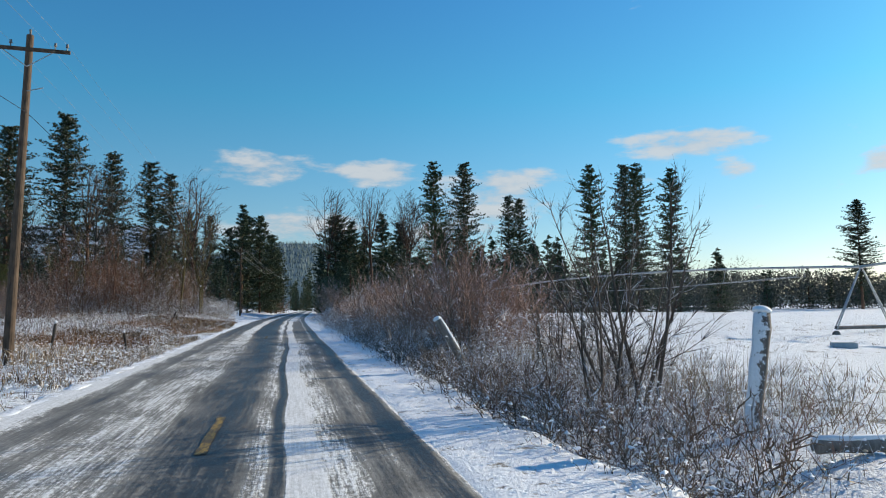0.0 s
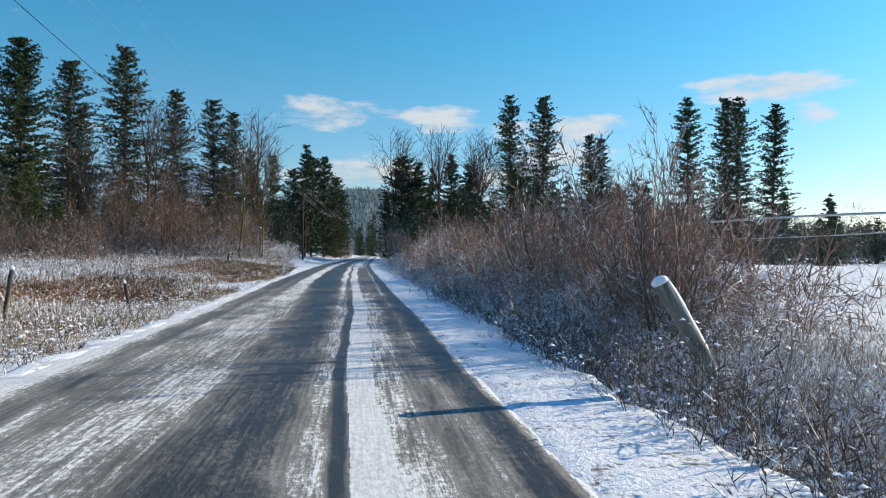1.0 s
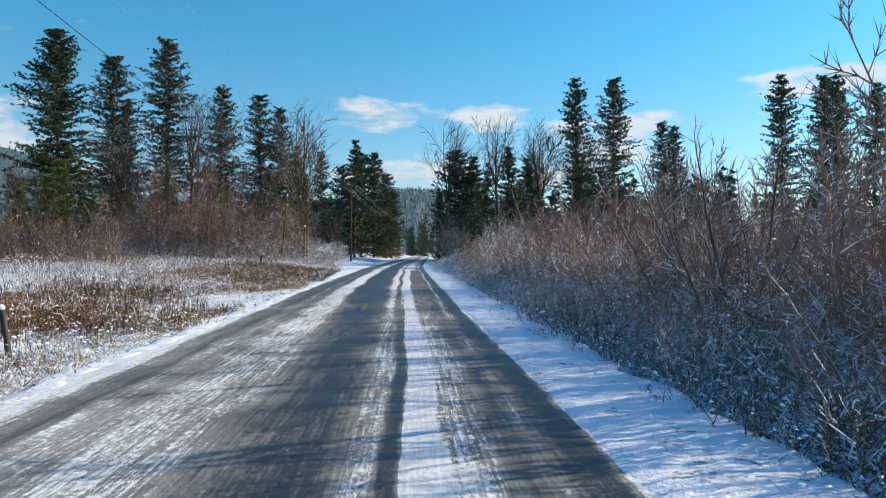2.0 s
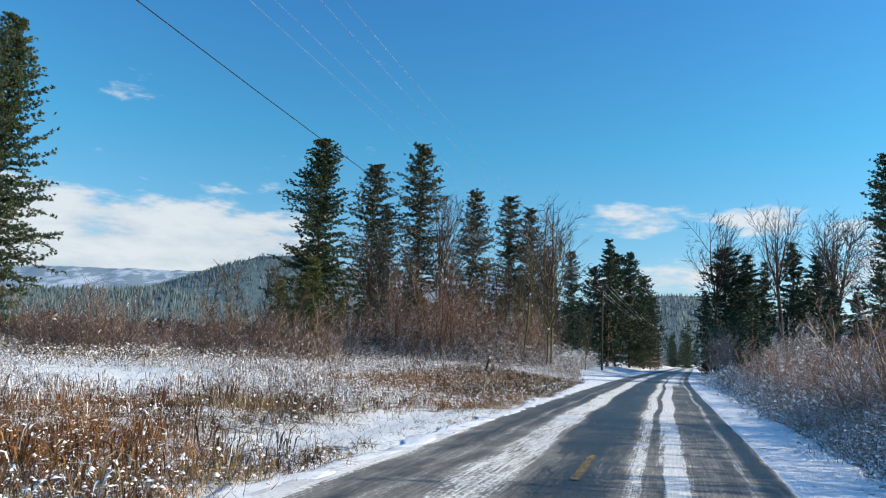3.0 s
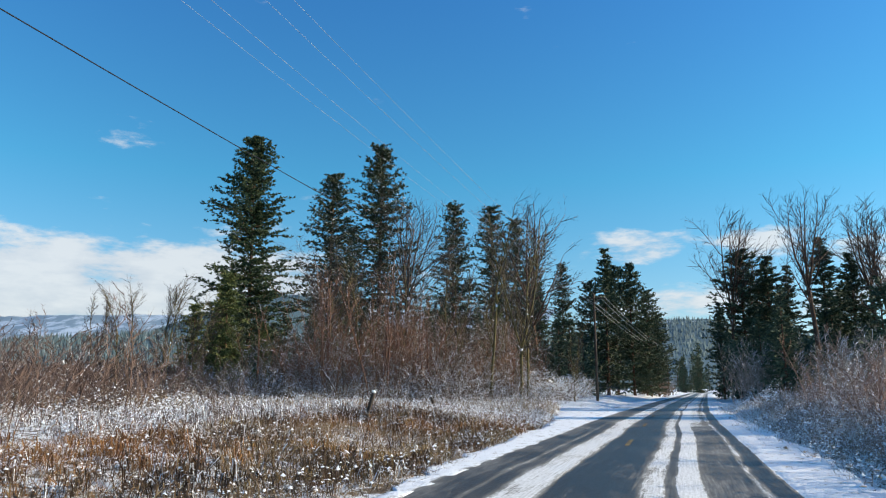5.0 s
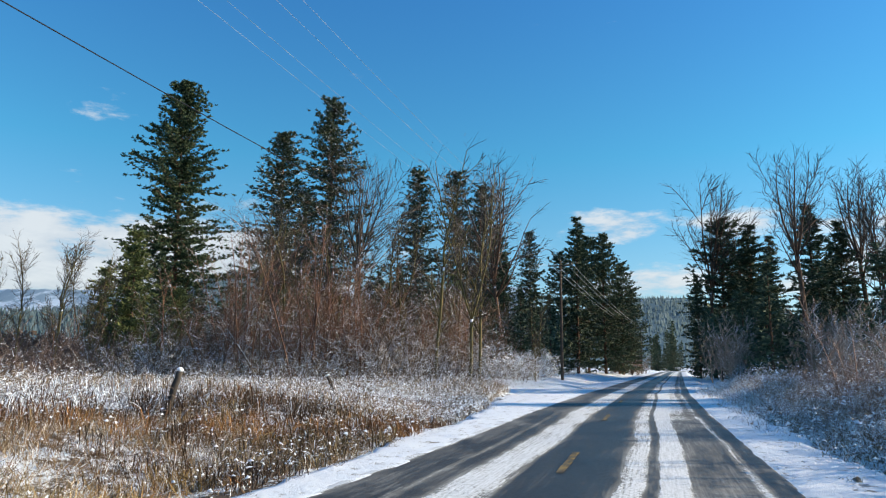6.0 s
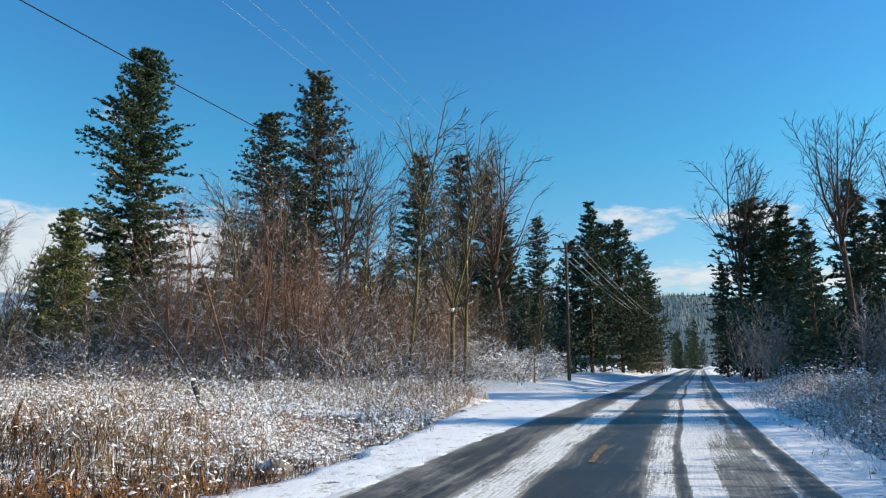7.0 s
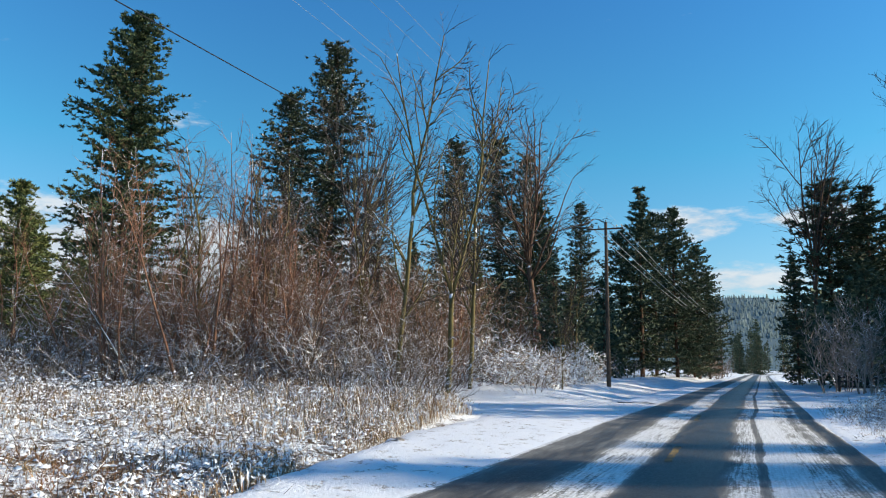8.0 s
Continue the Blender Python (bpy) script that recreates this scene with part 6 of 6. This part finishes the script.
# ---- fence posts ----
def fence_post(x, y, h, r, tilt_x, tilt_y, label, mat="post", group="fence posts"):
    root = thing("fence_post", label, "fence post", group)
    rg = np.random.default_rng(int(abs(x * 37 + y * 11)))
    zz = np.linspace(-0.4, h, 9)
    P = np.stack([0.006 * rg.normal(size=9), 0.006 * rg.normal(size=9), zz], 1)
    V, F = pipe(P, r * rg.uniform(0.9, 1.08, 9), 11)
    mpart("shaft", mesh_from("shaft", V, F, M[mat], True), root)
    V, F = pipe(np.stack([np.zeros(5) + P[-1, 0], np.zeros(5) + P[-1, 1], h + np.array([-0.03, 0.0, 0.03, 0.055, 0.065])], 1), r * np.array([1.03, 1.12, 0.95, 0.55, 0.1]), 11)
    mpart("snow_cap", mesh_from("snow_cap", V, F, M["snow"], True), root, "cap of snow")
    if abs(tilt_y) > 26:
        k = -math.copysign(1, tilt_y)
        V, F = pipe(np.stack([np.full(7, k * r * 0.62), np.zeros(7), np.linspace(h * 0.3, h, 7)], 1), r * np.array([0.2, 0.6, 0.72, 0.68, 0.75, 0.7, 0.5]), 9)
        mpart("snow_strip", mesh_from("snow_strip", V, F, M["snow"], True), root, "strip of snow")
    root.matrix_basis = pose(x, y, float(ground_z(np.array([x]), np.array([y]))[0]), tilt_x, tilt_y, 0)
    return root


fence_post(7.6, 8.6, 1.62, 0.115, 0, 8, "thick round grey fence post plastered with snow", "snowy_post")
fence_post(6.35, 18.8, 1.82, 0.10, 0, -31, "leaning grey fence post capped with snow")
fence_post(8.8, 17.0, 1.2, 0.035, 0, 2, "thin wooden fence stake in the weeds")
fence_post(7.4, 16.5, 1.1, 0.04, 0, 3, "thin wooden fence stake in the weeds")
for xx, yy, hh, tx, ty in ((-7.2, 29.3, 1.5, 0, 8), (-5.2, 32.8, 0.9, 0, -8), (-10.2, 78.1, 1.30, 0, 17), (-11.5, 91.2, 1.0, 0, -24)):
    fence_post(xx, yy, hh, 0.05 if yy < 60 else 0.078, tx, ty, "dark leaning fence post in frosted brush", "dark_rail")


def log_on_ground(a, b, r, label):
    n = 9
    rg = np.random.default_rng(3)
    P = np.linspace(np.array(a, float), np.array(b, float), n) + rg.normal(size=(n, 3)) * 0.015
    V, F = pipe(P, r * rg.uniform(0.9, 1.1, n), 10)
    root = thing("fallen_rail", label, "log")
    mpart("log", mesh_from("log", V, F, M["post"], True), root)
    V, F = pipe(P + np.array([0, 0, r * 0.75]), r * 0.6 * rg.uniform(0.8, 1.1, n), 8)
    mpart("snow_cover", mesh_from("snow_cover", V, F, M["snow"], True), root, "strip of snow")
    return root


log_on_ground((7.1, 6.9, 0.17), (9.9, 6.6, 0.2), 0.085, "fallen wooden rail topped with snow")


def rock(x, y, s, seed):
    bm = bmesh.new()
    bmesh.ops.create_icosphere(bm, subdivisions=3, radius=s)
    noise.seed_set(seed)
    for v in bm.verts:
        v.co *= 1 + 0.35 * noise.noise(v.co / s * 1.3 + Vector((seed, 0, 0)))
        v.co.z *= 0.65
    me = bpy.data.meshes.new("rock")
    bm.to_mesh(me)
    bm.free()
    me.materials.append(M["rock"])
    ob = tagged(new("rock", me), "snow-dusted boulder beside the road", "rock")
    ob.matrix_basis = pose(x, y, float(ground_z(np.array([x]), np.array([y]))[0]) + s * 0.25, 0, 0, seed * 40)
    return ob


rock(-5.0, 84.2, 0.30, 4)
rock(-6.0, 99.0, 0.28, 6)


# ---- irrigation machine in the field ----
def irrigation():
    root = thing("irrigation_pivot", "long galvanized wheeled irrigation machine across a snowy field", "irrigation machine")
    a, b = np.array([33.6, 4.0]), np.array([23.4, 79.0])
    d = (b - a) / np.linalg.norm(b - a)
    nrm = np.array([-d[1], d[0]])
    stops = [0.0, 27.2, 73.0]
    for s0, s1 in zip(stops[:-1], stops[1:]):
        n = 25
        t = np.linspace(0, 1, n)
        xy = a[None] + d[None] * (s0 + (s1 - s0) * t)[:, None]
        z = 3.55 + 0.55 * 4 * t * (1 - t)
        P = np.column_stack([xy, z])
        V, F = pipe(P, np.full(n, 0.065), 8)
        mpart("pipe", mesh_from("pipe", V, F, M["steel"], True), root)
        # hanging truss below the span
        segs0, segs1 = [], []
        lo = []
        for i in range(2, n - 2, 3):
            q = P[i] - np.array([0, 0, 1.0 * math.sin(math.pi * t[i]) + 0.25])
            lo.append(q)
            for sgn in (-1, 1):
                segs0.append(P[i] + np.append(nrm * sgn * 0.1, 0))
                segs1.append(q + np.append(nrm * sgn * 0.35, 0))
        for q0, q1 in zip(lo[:-1], lo[1:]):
            for sgn in (-1, 1):
                segs0.append(q0 + np.append(nrm * sgn * 0.35, 0))
                segs1.append(q1 + np.append(nrm * sgn * 0.35, 0))
        V, F = tubes(segs0, segs1, np.full(len(segs0), 0.013), np.full(len(segs0), 0.013), 5)
        mpart("truss", mesh_from("truss", V, [F], M["steel"]), root)
    for s in stops[1:]:
        c = a + d * s
        top = (c[0], c[1], 3.6)
        for k in (-1, 1):
            foot = c + nrm * k * 1.9
            for m in (-0.35, 0.35):
                f2 = foot + d * m * 0.2
                part("tower_leg", rod_bm((f2[0], f2[1], 0.45), top, 0.035, None, 8), M["steel"], root)
            bm = bmesh.new()
            bmesh.ops.create_cone(bm, cap_ends=True, segments=20, radius1=0.22, radius2=0.22, depth=0.22)
            bmesh.ops.bevel(bm, geom=bm.edges[:], offset=0.05, segments=2, affect="EDGES")
            ang = math.degrees(math.atan2(nrm[1], nrm[0]))
            bmesh.ops.transform(bm, matrix=pose(foot[0], foot[1], 0.14, 90, 0, ang), verts=bm.verts)
            part("wheel", bm, M["post"], root)
        f0, f1 = c + nrm * -1.9, c + nrm * 1.9
        part("tower_base", rod_bm((f0[0], f0[1], 0.5), (f1[0], f1[1], 0.5), 0.09, None, 8), M["post"], root)
    return root


irrigation()


def trough(x, y):
    """A low open stock trough with snow inside."""
    root = thing("stock_trough", "low galvanized stock trough half buried in field snow", "trough")
    w, d, h, t = 0.8, 0.42, 0.24, 0.025
    for k in (-1, 1):
        part("side_panel", box_bm(w, t, h, pose(0, k * (d - t) / 2, h / 2), 0.008), M["trough"], root)
        part("end_panel", box_bm(t, d - 2 * t, h, pose(k * (w - t) / 2, 0, h / 2), 0.008), M["trough"], root)
    part("snow_fill", box_bm(w - 2 * t - 0.004, d - 2 * t - 0.004, 0.14, pose(0, 0, 0.12), 0.03), M["snow"], root, "snow filling")
    root.matrix_basis = pose(x, y, float(ground_z(np.array([x]), np.array([y]))[0]) - 0.04, 0, 0, -25)
    return root


trough(21.0, 22.2)


# ---- shed, fence rails ----
def shed(x, y, w, d, h, wall, roof, label, turn=0):
    root = thing("shed", label, "shed")
    t = 0.12
    part("wall", box_bm(w, t, h, pose(0, -d / 2, h / 2)), wall, root)
    part("wall", box_bm(w, t, h, pose(0, d / 2, h / 2)), wall, root)
    part("wall", box_bm(t, d - t, h, pose(-w / 2 + t / 2, 0, h / 2)), wall, root)
    part("wall", box_bm(t, d - t, h, pose(w / 2 - t / 2, 0, h / 2)), wall, root)
    part("door", box_bm(1.1, 0.06, 2.0, pose(-w * 0.2, -d / 2 - 0.09, 1.0), 0.01), M["dark_rail"], root)
    for s in (-1, 1):
        part("roof", box_bm(w + 0.6, d * 0.62, 0.10, pose(0, s * d * 0.27, h + 0.42, -s * 20, 0, 0), 0.02), roof, root)
    root.matrix_basis = pose(x, y, -0.05, 0, 0, turn)
    return root


shed(46.0, 152.0, 7.5, 5.0, 3.2, M["red_wall"], M["tarp"], "small red wooden shed with a snowy blue-grey roof", 15)
shed(66.0, 150.0, 8.0, 5.0, 1.6, M["post"], M["tarp"], "low open shed under a pale blue roof", 10)


def rail_fence(a, b, posts):
    root = thing("rail_fence", "dark wooden rail fence beside the side road", "fence")
    a, b = Vector((*a, 0)), Vector((*b, 0))
    for i in range(posts):
        p = a.lerp(b, i / (posts - 1))
        part("post", box_bm(0.16, 0.16, 1.5, pose(p.x, p.y, 0.6), 0.015), M["dark_rail"], root)
    for z in (0.45, 0.85, 1.2):
        for i in range(posts - 1):
            p, q = a.lerp(b, i / (posts - 1)), a.lerp(b, (i + 1) / (posts - 1))
            m = (p + q) / 2
            part("rail", box_bm((q - p).length - 0.02, 0.05, 0.16, pose(m.x, m.y - 0.1, z, 0, 0, math.degrees(math.atan2(q.y - p.y, q.x - p.x))), 0.01), M["dark_rail"], root)
    return root


rail_fence((9.5, 152.0), (36.0, 146.0), 10)


# ---- hills ----
def ridge(name, label, x0, x1, y, depth, top, mat, n=160, rough=6.0, seed=1.0):
    """A hill range: heights along x given by top(x), falling towards the camera."""
    xs_ = np.linspace(x0, x1, n)
    k = np.linspace(0, 1, 24)
    X = np.repeat(xs_[None], 24, 0)
    Y = y - depth * (1 - k)[:, None] + 60 * fnoise(X, X * 0, 0.004, seed)
    Z = top(xs_)[None] * (k ** 1.25)[:, None] + rough * fnoise(X, Y, 0.02, seed) * k[:, None] + rough * 0.5 * fnoise(X, Y, 0.07, seed + 2) * k[:, None] - 3
    i = (np.arange(23)[:, None] * n + np.arange(n - 1)[None, :]).ravel()
    me = mesh_from(name, np.stack([X, Y, Z], -1).reshape(-1, 3), [np.stack([i, i + 1, i + n + 1, i + n], 1)], mat, True)
    ob = tagged(new(name, me), label, "hill", kind="structure")
    return ob, X, Y, Z


def hill_top(x):
    return 95 + 190 * np.exp(-((x + 1150) / 430) ** 2) + 85 * np.exp(-((x - 20) / 330) ** 2) - 60 * smooth(x, 350, 900) - 85 * smooth(-x, 1600, 2300)


def far_top(x):
    return 380 + 60 * fnoise(x, x * 0, 0.0012, 2.0)


def mid_top(x):
    return 78 * smooth(-x, 330, 760) + 6 * fnoise(x, x * 0, 0.01, 3.0)


def woods(name, label, X, Y, Z, n, h, mat, seed, spans=((-2100, -600), (-250, 350))):
    """Many small conifers on a hillside, as one mass."""
    rg = np.random.default_rng(seed)
    r, c = X.shape
    i = (rg.random(n) ** 0.6 * (r - 1.01)).astype(int)
    xx = X[0]
    near = np.where(rg.random(n) < 0.7, rg.uniform(*spans[0], n), rg.uniform(*spans[1], n))
    j = np.clip(np.searchsorted(xx, near), 0, c - 2)
    f, g = rg.random(n), rg.random(n)
    P = np.stack([A[i, j] * (1 - f) * (1 - g) + A[i, j + 1] * f * (1 - g) + A[i + 1, j] * (1 - f) * g + A[i + 1, j + 1] * f * g for A in (X, Y, Z)], 1)
    hh = h * rg.uniform(0.5, 1.15, n)
    up = np.zeros((n, 3))
    up[:, 2] = hh
    V, F = tubes(P - [0, 0, 3], P + up, hh * 0.30, hh * 0.01, 3)
    return tagged(new(name, mesh_from(name, V, [F], mat)), label, "forest", kind="stuff")


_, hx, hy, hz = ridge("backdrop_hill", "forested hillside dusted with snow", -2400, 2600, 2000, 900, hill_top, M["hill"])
woods("far_woods", "haze-tinted conifer forest covering the hillside", hx, hy, hz, 11000, 11, M["far_woods"], 9)
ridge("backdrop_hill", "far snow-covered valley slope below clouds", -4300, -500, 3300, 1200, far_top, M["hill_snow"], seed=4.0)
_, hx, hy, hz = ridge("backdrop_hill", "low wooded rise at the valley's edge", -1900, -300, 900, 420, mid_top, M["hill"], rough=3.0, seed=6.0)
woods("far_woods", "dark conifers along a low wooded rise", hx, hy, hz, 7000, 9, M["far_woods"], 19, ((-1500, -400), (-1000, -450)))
